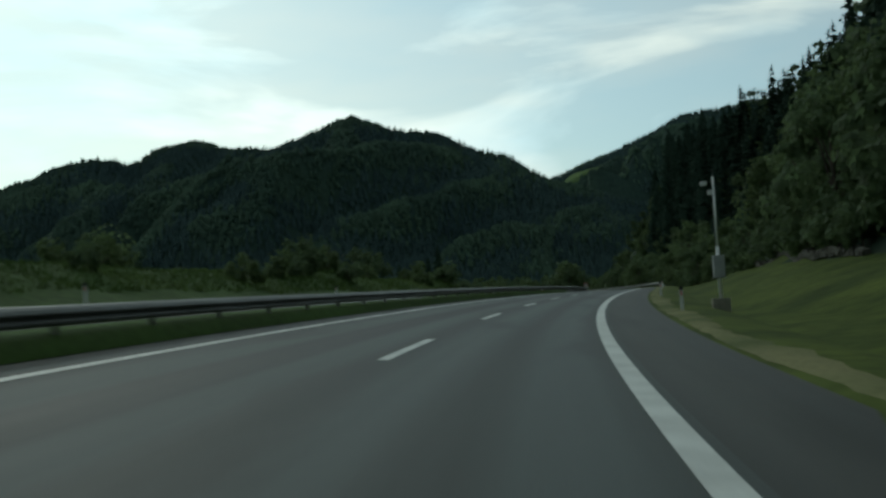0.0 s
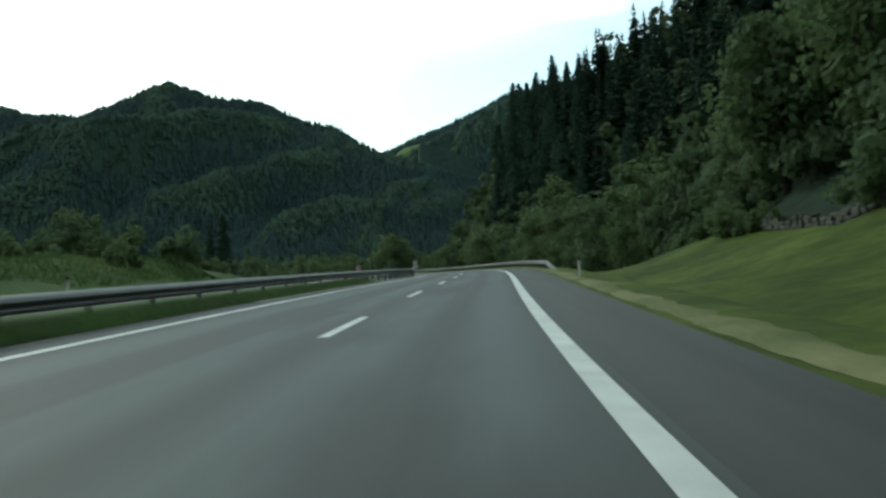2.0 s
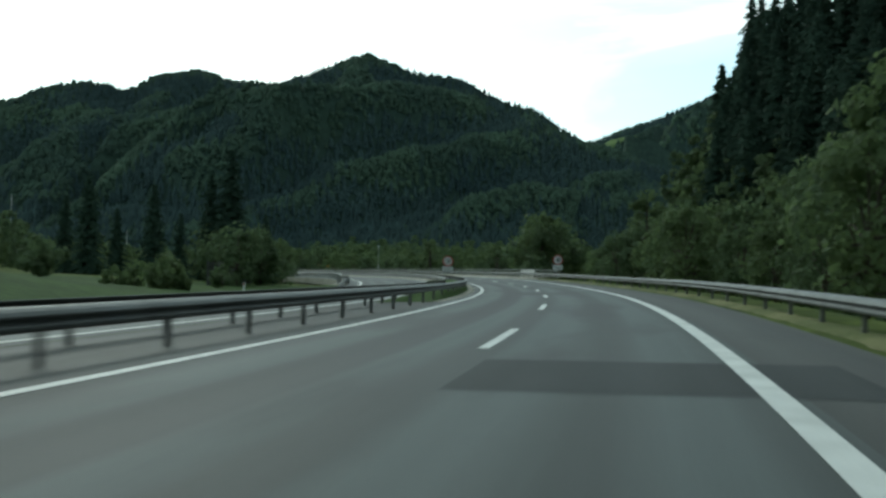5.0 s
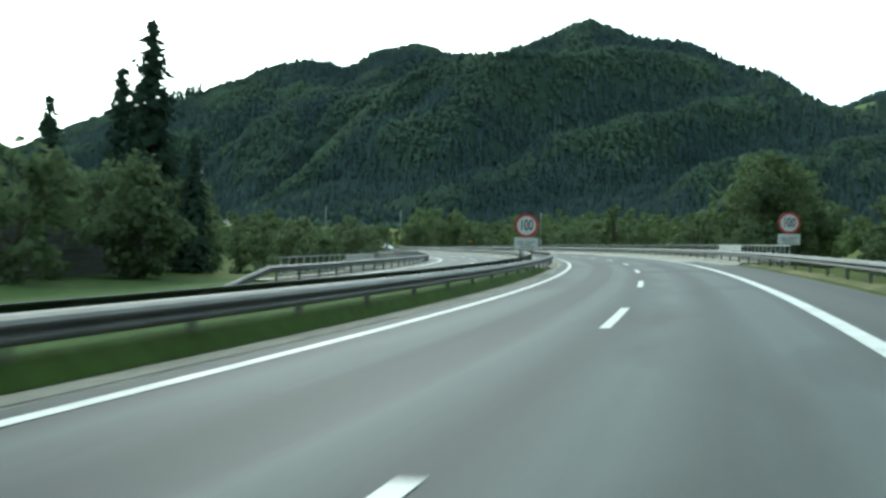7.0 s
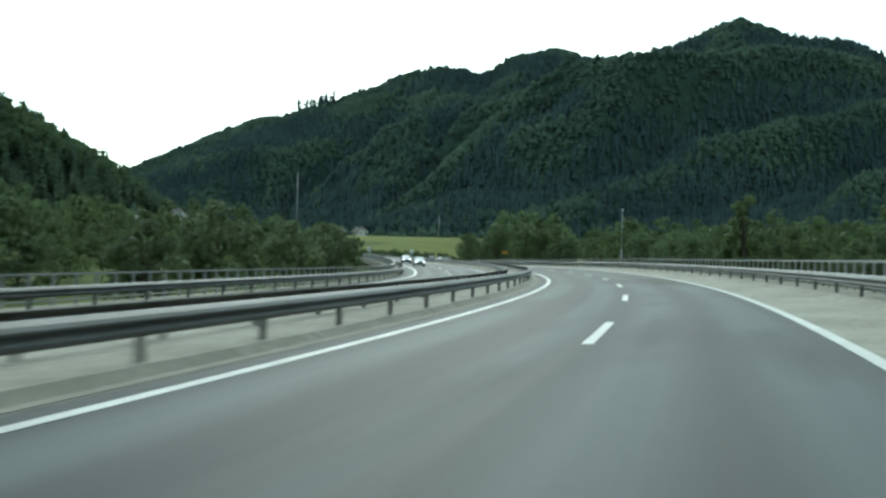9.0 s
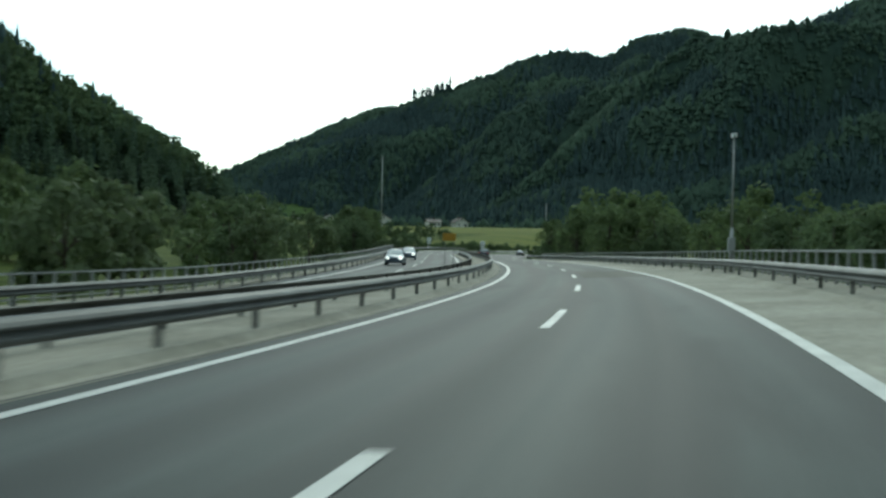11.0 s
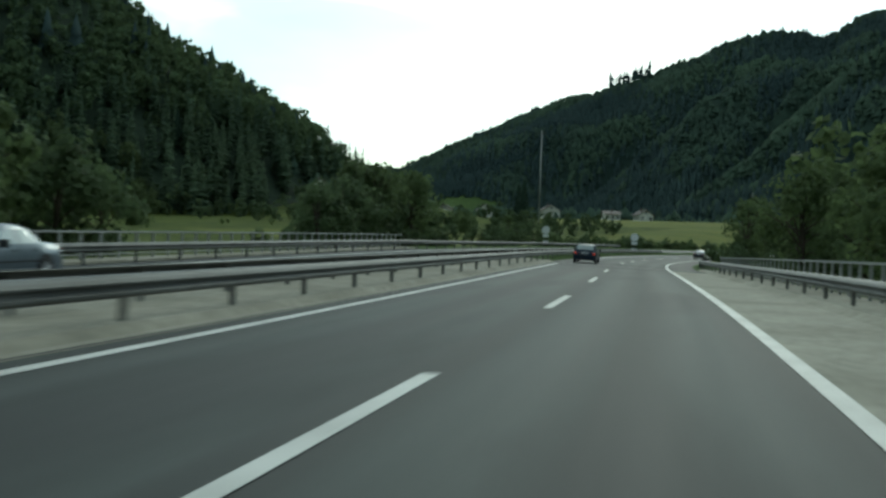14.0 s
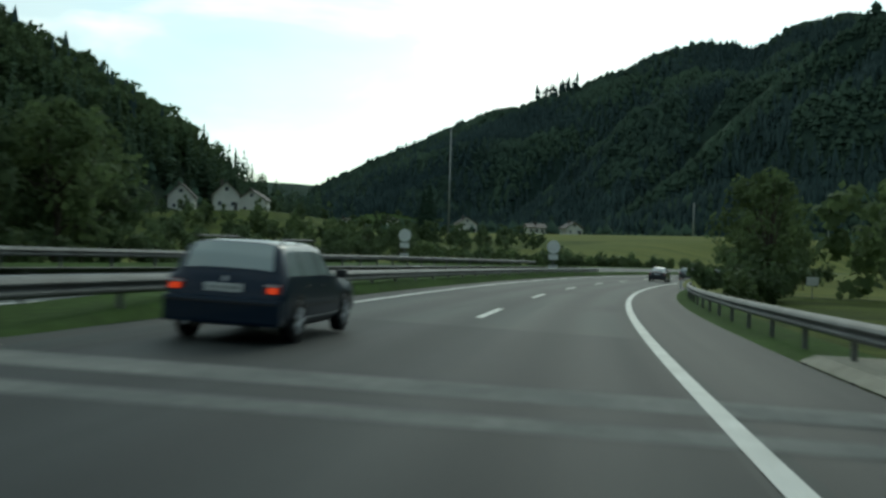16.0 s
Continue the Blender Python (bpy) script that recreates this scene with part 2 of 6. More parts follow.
M_ASPHALT = road_material("asphalt", (0.036, 0.0395, 0.0360), (0.071, 0.082, 0.077), (0.029, 0.030, 0.028), drips=-1.7)
M_OLDROAD = road_material("bridge_asphalt", (0.0222, 0.0262, 0.0230), (0.0480, 0.0575, 0.0520), (0.0195, 0.0228, 0.0206))
M_SHOULDER = road_material("shoulder_asphalt", (0.032, 0.033, 0.029), (0.046, 0.046, 0.040), (0.027, 0.028, 0.024))
M_PATCH = road_material("patch_asphalt", (0.021, 0.0235, 0.0225), (0.029, 0.0315, 0.030), (0.018, 0.020, 0.019), 0.13)
M_DARKROAD = road_material("dark_asphalt", (0.019, 0.0215, 0.0205), (0.028, 0.032, 0.0305), (0.0165, 0.018, 0.018), 0.2)
M_CONCRETE = material("bridge_concrete", (0.327, 0.308, 0.244), 0.9, vary=0.26, scale=0.35, fine=5, bump=0.15, tint=(0.233, 0.220, 0.169))
M_JOINT = material("worn_joint_concrete", (0.159, 0.164, 0.149), 0.85, vary=0.3, scale=0.8, fine=6, bump=0.15, tint=(0.091, 0.098, 0.091))
M_PAINT = material("road_paint", (0.62, 0.62, 0.575), 0.6, vary=0.14, scale=1.2, fine=40, bump=0.1, tint=(0.48, 0.48, 0.44))
M_STEEL = material("galvanised_steel", (0.14, 0.146, 0.138), 0.6, metal=0.25, vary=0.15, scale=0.8, fine=14, bump=0.05, tint=(0.10, 0.104, 0.096), spec=0.15)
M_POST = material("weathered_post_steel", (0.178, 0.184, 0.170), 0.65, metal=0.2, vary=0.2, scale=1.2, fine=14, bump=0.05, tint=(0.128, 0.126, 0.111))
M_RAILING = material("weathered_railing_steel", (0.391, 0.402, 0.380), 0.6, metal=0.4, vary=0.15, scale=0.7, fine=10, bump=0.05)
M_VERGE = material("dry_verge_grass", (0.203, 0.192, 0.093), 0.95, vary=0.3, scale=0.22, fine=9, bump=0.4, tint=(0.101, 0.117, 0.046), spec=0.06)
M_GRASS = material("mown_grass", (0.058, 0.104, 0.023), 0.95, vary=0.3, scale=0.16, fine=4, bump=0.6, tint=(0.044, 0.076, 0.018), spec=0.06)
M_SLOPE = material("slope_grass", (0.090, 0.114, 0.024), 0.95, vary=0.35, scale=0.20, fine=1.6, bump=0.8, tint=(0.046, 0.064, 0.014), spec=0.06)
M_BANK = material("bank_grass_green", (0.050, 0.086, 0.022), 0.95, vary=0.3, scale=0.12, fine=1.4, bump=0.6, tint=(0.036, 0.060, 0.017), spec=0.06)
M_MEADOW = material("meadow_grass", (0.150, 0.160, 0.040), 0.95, vary=0.25, scale=0.05, fine=1.5, bump=0.3, tint=(0.098, 0.122, 0.030), stretch=(0.5, 3.5, 1), spec=0.06)
M_CLEARING = material("hillside_clearing", (0.111, 0.159, 0.054), 0.95, vary=0.25, scale=0.03, fine=0.3, bump=0, tint=(0.078, 0.119, 0.043), spec=0.06)
# floor of the far ridges, lightened towards the crowns so gaps show little contrast
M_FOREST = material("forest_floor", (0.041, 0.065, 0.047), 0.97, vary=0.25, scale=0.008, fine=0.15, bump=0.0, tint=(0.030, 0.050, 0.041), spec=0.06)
M_SEAM = material("worn_seam", (0.040, 0.044, 0.043), 0.85, vary=0.35, scale=0.5, fine=4, bump=0.1, tint=(0.048, 0.053, 0.051))
# forest soil darkened to paint shadow into the gaps between nearer trees
M_SHADE_FLOOR = material("forest_soil_shade", (0.031, 0.046, 0.029), 0.97, vary=0.3, scale=0.05, fine=0.6, bump=0.0, tint=(0.025, 0.038, 0.025), spec=0.06)
M_TAR = material("tar", (0.030, 0.030, 0.029), 0.85, vary=0.2, scale=2, fine=20, bump=0.1)
M_BROWN = road_material("brown_asphalt", (0.026, 0.0285, 0.0175), (0.033, 0.036, 0.023), (0.023, 0.025, 0.016), 0.15)
M_LEAF = material("leaves_green", (0.131, 0.178, 0.076), 0.75, vary=0.2, scale=0.3, fine=3, bump=0, tint=(0.102, 0.143, 0.060), rand=0.25, thin=0.48, spec=0.2)
M_LEAF_DARK = material("leaves_dark", (0.111, 0.153, 0.073), 0.78, vary=0.2, scale=0.3, fine=3, bump=0, tint=(0.088, 0.128, 0.060), rand=0.25, thin=0.48, spec=0.2)
M_LEAF_LIGHT = material("leaves_willow", (0.151, 0.195, 0.098), 0.75, vary=0.2, scale=0.4, fine=3, bump=0, tint=(0.108, 0.143, 0.065), rand=0.3, thin=0.4, spec=0.2)
M_NEEDLE = material("spruce_needles", (0.054, 0.085, 0.059), 0.85, vary=0.25, scale=0.3, fine=3, bump=0, tint=(0.041, 0.067, 0.046), rand=0.3, spec=0.06, thin=0.15)
# distance haze is mixed into the colour: paler and bluer than near needles
M_HAZED_CONIFER = material("hazed_far_conifers", (0.071, 0.109, 0.100), 0.9, vary=0.2, scale=0.006, fine=0.04, bump=0, tint=(0.051, 0.082, 0.080), rand=0.2, spec=0.06, thin=0.3)
M_HILL_LEAF = material("hill_leaves", (0.118, 0.164, 0.079), 0.9, vary=0.15, scale=0.015, fine=0.1, bump=0, tint=(0.085, 0.126, 0.065), rand=0.2, spec=0.06, thin=0.4)
M_HILL_CONIFER = material("hill_conifers", (0.104, 0.149, 0.089), 0.9, vary=0.15, scale=0.015, fine=0.1, bump=0, tint=(0.080, 0.121, 0.077), rand=0.2, spec=0.06, thin=0.35)
# far leaves, likewise with a bluish haze in their base colour
M_HAZED_LEAF = material("hazed_far_broadleaves", (0.083, 0.129, 0.082), 0.9, vary=0.2, scale=0.006, fine=0.04, bump=0, tint=(0.057, 0.091, 0.068), rand=0.2, spec=0.06, thin=0.3)
M_BARK = material("bark", (0.085, 0.068, 0.05), 0.9, vary=0.35, scale=1.5, fine=14, bump=0.5, stretch=(1, 1, 0.25))
M_LEAFGRASS = material("grass_blades", (0.100, 0.132, 0.036), 0.9, vary=0.25, scale=0.2, fine=3, bump=0, tint=(0.085, 0.115, 0.03), rand=0.25, spec=0.06)
M_TALLGRASS = material("tall_grass", (0.104, 0.145, 0.050), 0.9, vary=0.25, scale=0.08, fine=0.5, bump=0, tint=(0.051, 0.086, 0.025), rand=0.2, spec=0.06, thin=0.5)
M_WHITE = material("white_plastic", (0.72, 0.73, 0.70), 0.5, vary=0.08, scale=2, fine=12, bump=0)
M_BLACK = material("black_plastic", (0.018, 0.018, 0.018), 0.55, vary=0.2, scale=3, fine=20, bump=0)
M_RED = material("red_sign_film", (0.50, 0.045, 0.035), 0.45, vary=0.08, scale=2, fine=10, bump=0)
M_YELLOW = material("yellow_sign_film", (0.46, 0.26, 0.03), 0.5, vary=0.08, scale=2, fine=10, bump=0)
M_SIGNBACK = material("sign_back_aluminium", (0.85, 0.86, 0.83), 0.6, metal=0.0, vary=0.1, scale=2, fine=10, bump=0)
M_GREYPAINT = material("grey_cabinet_paint", (0.36, 0.38, 0.36), 0.55, vary=0.1, scale=1.5, fine=10, bump=0)
M_PLASTER = material("house_plaster", (0.70, 0.68, 0.62), 0.9, vary=0.1, scale=0.4, fine=5, bump=0.1)
M_ROOF = material("roof_tiles", (0.14, 0.115, 0.10), 0.8, vary=0.25, scale=0.5, fine=4, bump=0.2, tint=(0.10, 0.09, 0.08))
M_TIMBER = material("weathered_boards", (0.085, 0.088, 0.085), 0.85, vary=0.25, scale=0.6, fine=6, bump=0.2, stretch=(1, 1, 6), rand=0.3)
M_PALE_PANEL = material("pale_panel", (0.644, 0.644, 0.588), 0.6, vary=0.1, scale=0.8, fine=8, bump=0)


def plain(name, color, rough=0.4, metal=0.0, coat=0.0, glow=None, power=0.0, spec=0.5):
    m = bpy.data.materials.new(name)
    m.use_nodes = True
    p = m.node_tree.nodes["Principled BSDF"]
    p.inputs["Base Color"].default_value = (*color, 1)
    p.inputs["Roughness"].default_value = rough
    p.inputs["Metallic"].default_value = metal
    p.inputs["Coat Weight"].default_value = coat
    p.inputs["Specular IOR Level"].default_value = spec
    if glow:
        p.inputs["Emission Color"].default_value = (*glow, 1)
        p.inputs["Emission Strength"].default_value = power
    return m


M_BLUECAR = plain("dark_blue_paint", (0.0035, 0.015, 0.034), 0.35, 0.0, coat=0.35, spec=0.2)
M_GREYCAR = plain("grey_car_paint", (0.10, 0.11, 0.12), 0.35, 0.4, coat=0.7)
M_DARKCAR = plain("dark_car_paint", (0.022, 0.022, 0.025), 0.35, 0.2, coat=0.7)
M_SILVERCAR = plain("silver_blue_car_paint", (0.13, 0.165, 0.195), 0.4, 0.4, coat=0.3)
M_REDCAR = plain("dark_red_car_paint", (0.07, 0.016, 0.015), 0.35, 0.2, coat=0.7)
# opaque panes; the pale base paints in sky reflected in and seen through glass
M_CARGLASS = plain("car_glass_with_sky", (0.42, 0.48, 0.46), 0.06, 0.0, coat=1.0)
M_TYRE = plain("tyre_rubber", (0.016, 0.016, 0.016), 0.85)
M_RIM = plain("alloy_rim", (0.55, 0.56, 0.57), 0.4, 0.3)
M_TAIL = plain("brake_light", (0.45, 0.02, 0.01), 0.3, glow=(1.0, 0.08, 0.02), power=1.1)
M_TAIL_OFF = plain("tail_light", (0.28, 0.02, 0.02), 0.3)
M_HEAD = plain("headlight_on", (0.8, 0.8, 0.8), 0.2, glow=(1.0, 0.97, 0.9), power=3.0)
M_TRIM = plain("dark_trim", (0.02, 0.021, 0.024), 0.5)
M_PANE = plain("window_pane", (0.05, 0.06, 0.07), 0.1, coat=0.6)
M_DRYSTONE = material("dry_stone", (0.098, 0.091, 0.075), 0.95, vary=0.4, scale=0.8, fine=5, bump=0.6, tint=(0.055, 0.055, 0.042), rand=0.35)

# ------------------------------------------------------------------
# Mesh helpers
# ------------------------------------------------------------------
def mesh_object(name, verts, faces, mat, parent=None, smooth=False, label="", loc=None):
    me = bpy.data.meshes.new(name)
    me.from_pydata([tuple(v) for v in verts], [], [tuple(f) for f in faces])
    if mat:
        me.materials.append(mat)
    if smooth:
        me.polygons.foreach_set("use_smooth", [True] * len(me.polygons))
    me.update()
    ob = new(name, me)
    if parent:
        ob.parent = parent
    if label:
        tagged(ob, label)
    return ob


def strip(name, s_from, s_to, profile, mat, step=2.0, parent=None, smooth=False, closed=False, caps=False):
    """A sheet drawn along the road from a cross profile of (u, h); carries road coordinates."""
    n = max(2, int(round((s_to - s_from) / step)) + 1)
    ss = np.linspace(s_from, s_to, n)
    k = len(profile)
    pu = np.array([p[0] for p in profile], float)
    ph = np.array([p[1] for p in profile], float)
    V = at(ss[:, None], pu[None, :], ph[None, :]).reshape(-1, 3)
    faces, m = [], (k if closed else k - 1)
    for i in range(n - 1):
        for j in range(m):
            a, b = i * k + j, i * k + (j + 1) % k
            faces.append((a, b, b + k, a + k))
    if caps and closed:
        faces.append(tuple(range(k))[::-1])
        faces.append(tuple((n - 1) * k + j for j in range(k)))
    ob = mesh_object(name, V, faces, mat, parent, smooth)
    lay = ob.data.uv_layers.new(name="road")
    idx = np.empty(len(ob.data.loops), int)
    ob.data.loops.foreach_get("vertex_index", idx)
    uvs = np.stack([np.tile(pu, n)[idx], np.repeat(ss, k)[idx]], axis=1)
    lay.data.foreach_set("uv", uvs.ravel())
    return ob


def smoothstep(a, b, x):
    t = np.clip((x - a) / (b - a), 0, 1)
    return t * t * (3 - 2 * t)


_wr = np.random.RandomState(5)
_waves = [(_wr.uniform(0, 2 * math.pi), _wr.uniform(0, 2 * math.pi)) for _ in range(12)]


def wobble(x, y, size):
    """Smooth pseudo-noise of about one unit, with bumps of that size in metres."""
    out = 0
    for i, (a, ph) in enumerate(_waves[:6]):
        f = (0.7 + 0.25 * i) / size
        out = out + np.sin(f * 6.28 * (x * np.cos(a) + y * np.sin(a)) + ph) / (1 + 0.3 * i)
    return out / 2.2


def near_road(x, y):
    """s and u of places in the plan."""
    shape = x.shape
    x, y = x.ravel(), y.ravel()
    S, U = np.empty_like(x), np.empty_like(x)
    px, py, ps = RX[::5], RY[::5], SG[::5]
    for c in range(0, len(x), 20000):
        e = slice(c, c + 20000)
        j = np.argmin((px[None] - x[e, None]) ** 2 + (py[None] - y[e, None]) ** 2, axis=1)
        s = ps[j].copy()
        for _ in range(2):
            th = np.interp(s, SG, TH)
            s = np.clip(s - (x[e] - np.interp(s, SG, RX)) * np.sin(th) + (y[e] - np.interp(s, SG, RY)) * np.cos(th), S0, S1)
        th = np.interp(s, SG, TH)
        S[e] = s
        U[e] = (x[e] - np.interp(s, SG, RX)) * np.cos(th) + (y[e] - np.interp(s, SG, RY)) * np.sin(th)
    return S.reshape(shape), U.reshape(shape)


# the long ridge across the valley: plan and height of its crest
RIDGE = np.array([
    (-2300, 2230, 60), (-1800, 2090, 60), (-1440, 1991, 52), (-1347, 1978, 84), (-1234, 1962, 138), (-1110, 1943, 183), (-1012, 1927, 203), (-895, 1908, 214),
    (-828, 1930, 246), (-746, 1957, 276), (-704, 1970, 288), (-632, 1994, 272), (-592, 2006, 298), (-530, 2027, 318), (-468, 2001, 293),
    (-405, 1975, 289), (-372, 1961, 276), (-289, 1928, 300), (-217, 1899, 318), (-147, 1888, 293), (-73, 1876, 280), (-6, 1866, 249), (45, 1859, 233),
    (89, 1852, 207), (126, 1850, 190), (260, 1830, 140), (420, 1800, 80), (700, 1790, 40)], float)
FAR_RIDGE = np.array([(-900, 4200, 250), (-300, 3500, 240), (60, 3000, 290), (215, 2990, 322), (340, 2960, 362), (450, 2930, 405), (520, 2900, 435), (640, 2850, 450), (1100, 2700, 470)], float)
# unseen ridge behind the start, added to block low light from the south
UNSEEN_RIDGE = np.array([(-2200, -300, 330), (-1100, -800, 340), (-200, -1000, 330), (900, -800, 360), (2000, -300, 360)], float)
BLUE_RIDGE = np.array([(-4200, 2800, 320), (-3200, 3300, 260), (-2750, 3500, 225), (-2500, 3600, 190), (-2200, 3800, 190)], float)


def ridge_land(x, y, line, front, back):
    """Height of a ridge: its crest falls off to the front and the back over those widths."""
    best, high, along = np.full(x.shape, 1e9), np.zeros(x.shape), np.zeros(x.shape)
    run = 0.0
    for a, b in zip(line[:-1], line[1:]):
        d = b - a
        L = math.hypot(d[0], d[1])
        t = np.clip(((x - a[0]) * d[0] + (y - a[1]) * d[1]) / L ** 2, 0, 1)
        qx, qy = a[0] + t * d[0], a[1] + t * d[1]
        r = np.hypot(x - qx, y - qy)
        hit = r < best
        side = (x - qx) * d[1] - (y - qy) * d[0]
        best = np.where(hit, r, best)
        high = np.where(hit, a[2] + t * d[2], high)
        along = np.where(hit, run + t * L + side * 0, along)
        sgn = np.where(hit, np.sign(side), 0)
        best_side = sgn if run == 0 else np.where(hit, sgn, best_side)
        run += L
    w = np.where(best_side > 0, front, back) * np.clip(high / 300, 0.1, 1.2) + 40
    q = np.clip(best / w, 0, 1)
    slant = along + 0.5 * best + 26 * wobble(x, y, 240)
    spur = np.sin(slant / 46 + 0.6 * np.sin(slant / 31)) * 0.6 + np.sin(slant / 21 + 1.7) * 0.3 + np.sin(slant / 12.5 + 1.3 * np.sin(slant / 70)) * 0.20
    fall = (1 - q) ** 1.25 * (1 + 1.15 * spur * q * np.sin(q * math.pi))
    return high * np.maximum(fall, 0), best


def land(x, y):
    """Height of the ground, and how wooded it is."""
    s, u = near_road(x, y)
    on = np.interp(s, SG, RZ)
    flat = np.interp(s, SG, BANK) * np.clip(u, -19, 9) * smoothstep(60, 20, np.abs(u))
    z = on + flat - 0.30
    # river under the bridge
    dip = smoothstep(338, 372, s) * smoothstep(604, 570, s)
    z = z - 5.5 * dip * smoothstep(70, 25, np.abs(u))
    inner = (u > -19.5) & (u < 9.5)
    # cutting to the right at the start of the walk
    cut = smoothstep(185, 160, s)
    z = z + cut * 2.5 * smoothstep(9, 19, u)
    z = z - (1 - cut) * 1.2 * smoothstep(9, 14, u)
    hill = smoothstep(784, 444, s) * smoothstep(-160, -40, s)
    foot = 20 + 14 * smoothstep(165, 215, s) + 0.82 * np.maximum(s - 400, 0)
    z = z + hill * 116 * (1 - np.exp(-np.maximum(u - foot, 0) / 95)) * (1 + 0.05 * wobble(x, y, 90))
    # bank beside the other carriageway
    bank = smoothstep(300, 200, s) * (u < 0)
    z = z + bank * (3.6 + 0.5 * wobble(x, y, 40)) * smoothstep(-20, -31, u) - bank * 2.0 * smoothstep(-45, -90, u)
    z = np.where(inner, np.minimum(z, on + flat - 0.30), z)
    # meadow that climbs behind the bend
    z = z + 13 * smoothstep(690, 960, y) * smoothstep(20, 60, np.abs(u)) * smoothstep(300, -50, x)
    z = z - 2.0 * smoothstep(80, 140, -u) * smoothstep(650, 500, y)
    wood = hill * smoothstep(foot - 3, foot + 2, u)
    # steep hill on the far left
    r = np.hypot(x + 556, y - 702)
    left = np.maximum(178 - 0.70 * np.sqrt(r ** 2 + 30 ** 2), 0) * (1 + 0.04 * wobble(x, y, 70))
    r2 = np.hypot(x + 760, y - 560)
    left = np.maximum(left, np.maximum(260 - 0.7 * np.sqrt(r2 ** 2 + 60 ** 2), 0))
    z = np.maximum(z, np.where(left > 0, left + 2, -99))
    wood = np.maximum(wood, smoothstep(2, 10, left))
    z = np.maximum(z, 13.2 * np.exp(-((x + 308) ** 2 + (y - 778) ** 2) / 60 ** 2))
    # pasture that climbs to the foot of that hill
    q, c = -0.776 * (x + 180) + 0.632 * (y - 625), 0.632 * (x + 180) + 0.776 * (y - 625)
    z = np.maximum(z, 0.036 * np.clip(q, 0, 150) * smoothstep(80, 40, np.abs(c)))
    for line, front, back in ((RIDGE, 640, 500), (FAR_RIDGE, 1000, 700), (BLUE_RIDGE, 900, 700), (UNSEEN_RIDGE, 500, 620)):
        h, d = ridge_land(x, y, line, front, back)
        h = h * (1.05 + 0.02 * wobble(x, y, 160))
        z = np.maximum(z, np.where(h > 4, h, -99))
        wood = np.maximum(wood, smoothstep(8, 20, h))
    return z, wood


def steps(*runs):
    out = []
    for a, b, d in runs:
        out += list(np.arange(a, b, d))
    return np.array(out + [runs[-1][1]])


GX = steps((-4900, -2400, 250), (-2400, -1900, 60), (-1900, -520, 17), (-520, 240, 5), (240, 700, 20), (700, 1200, 60), (1200, 4900, 280))
GY = steps((-2500, -400, 210), (-400, -120, 25), (-120, 960, 5), (960, 2200, 17), (2200, 3100, 45), (3100, 4900, 150))
gx, gy = np.meshgrid(GX, GY)
gz, gw = land(gx, gy)


def ground_height(x, y):
    """Height of the built ground sheet at a place."""
    i = int(np.clip(np.searchsorted(GX, x) - 1, 0, len(GX) - 2))
    j = int(np.clip(np.searchsorted(GY, y) - 1, 0, len(GY) - 2))
    a = (x - GX[i]) / (GX[i + 1] - GX[i])
    b = (y - GY[j]) / (GY[j + 1] - GY[j])
    return float((gz[j, i] * (1 - a) + gz[j, i + 1] * a) * (1 - b) + (gz[j + 1, i] * (1 - a) + gz[j + 1, i + 1] * a) * b)


def clearing(x, y):
    """Open pasture on the mountain sides."""
    open_ = np.hypot((x + 900) / 2.2, y - 1480) < 70
    open_ = open_ | (np.hypot((x + 1010) / 2.0, y - 1420) < 60) | (np.hypot((x - 240) / 1.6, y - 2790) < 90)
    return open_


def build_ground():
    nx, ny = len(GX), len(GY)
    V = np.stack([gx, gy, gz], -1).reshape(-1, 3)
    i, j = np.meshgrid(np.arange(nx - 1), np.arange(ny - 1))
    a = (j * nx + i).ravel()
    F = np.stack([a, a + 1, a + 1 + nx, a + nx], 1)
    ob = mesh_object("ground", V.tolist(), F.tolist(), M_SLOPE, smooth=True)
    for m in (M_FOREST, M_MEADOW, M_CLEARING, M_SHADE_FLOOR, M_BANK):
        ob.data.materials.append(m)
    mid = V[F].mean(axis=1)
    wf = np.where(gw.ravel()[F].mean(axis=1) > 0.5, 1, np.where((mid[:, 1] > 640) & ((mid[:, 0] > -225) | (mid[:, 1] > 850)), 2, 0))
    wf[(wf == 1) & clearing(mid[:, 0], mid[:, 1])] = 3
    # nearer woods take the soil with tree-gap shade in its colour
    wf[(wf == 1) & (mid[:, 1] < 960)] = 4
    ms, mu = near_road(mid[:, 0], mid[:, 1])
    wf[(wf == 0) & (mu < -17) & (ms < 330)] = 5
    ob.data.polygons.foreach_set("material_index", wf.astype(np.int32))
    return tagged(ob, "valley floor of green meadow with wooded hills round it", "ground", kind="structure")


ground = build_ground()

# ------------------------------------------------------------------
# Road surfaces and markings
# ------------------------------------------------------------------
BR0, BR1 = 334.0, 603.0        # concrete of the bridge, along the road


def mound(name, a, b, profile, mat):
    """A low grass bank along the road that runs out to nothing at both ends."""
    ss = np.linspace(a, b, int((b - a) / 2) + 1)
    k = len(profile)
    V = [at(s, u, 0.01 + h * min(1.0, (s - a) / 8, (b - s) / 8)) for s in ss for u, h in profile]
    F = [(i * k + j, i * k + j + 1, i * k + j + 1 + k, i * k + j + k) for i in range(len(ss) - 1) for j in range(k - 1)]
    return mesh_object(name, V, F, mat, smooth=True)


def structure(ob, label, category):
    return tagged(ob, label, category, kind="structure")


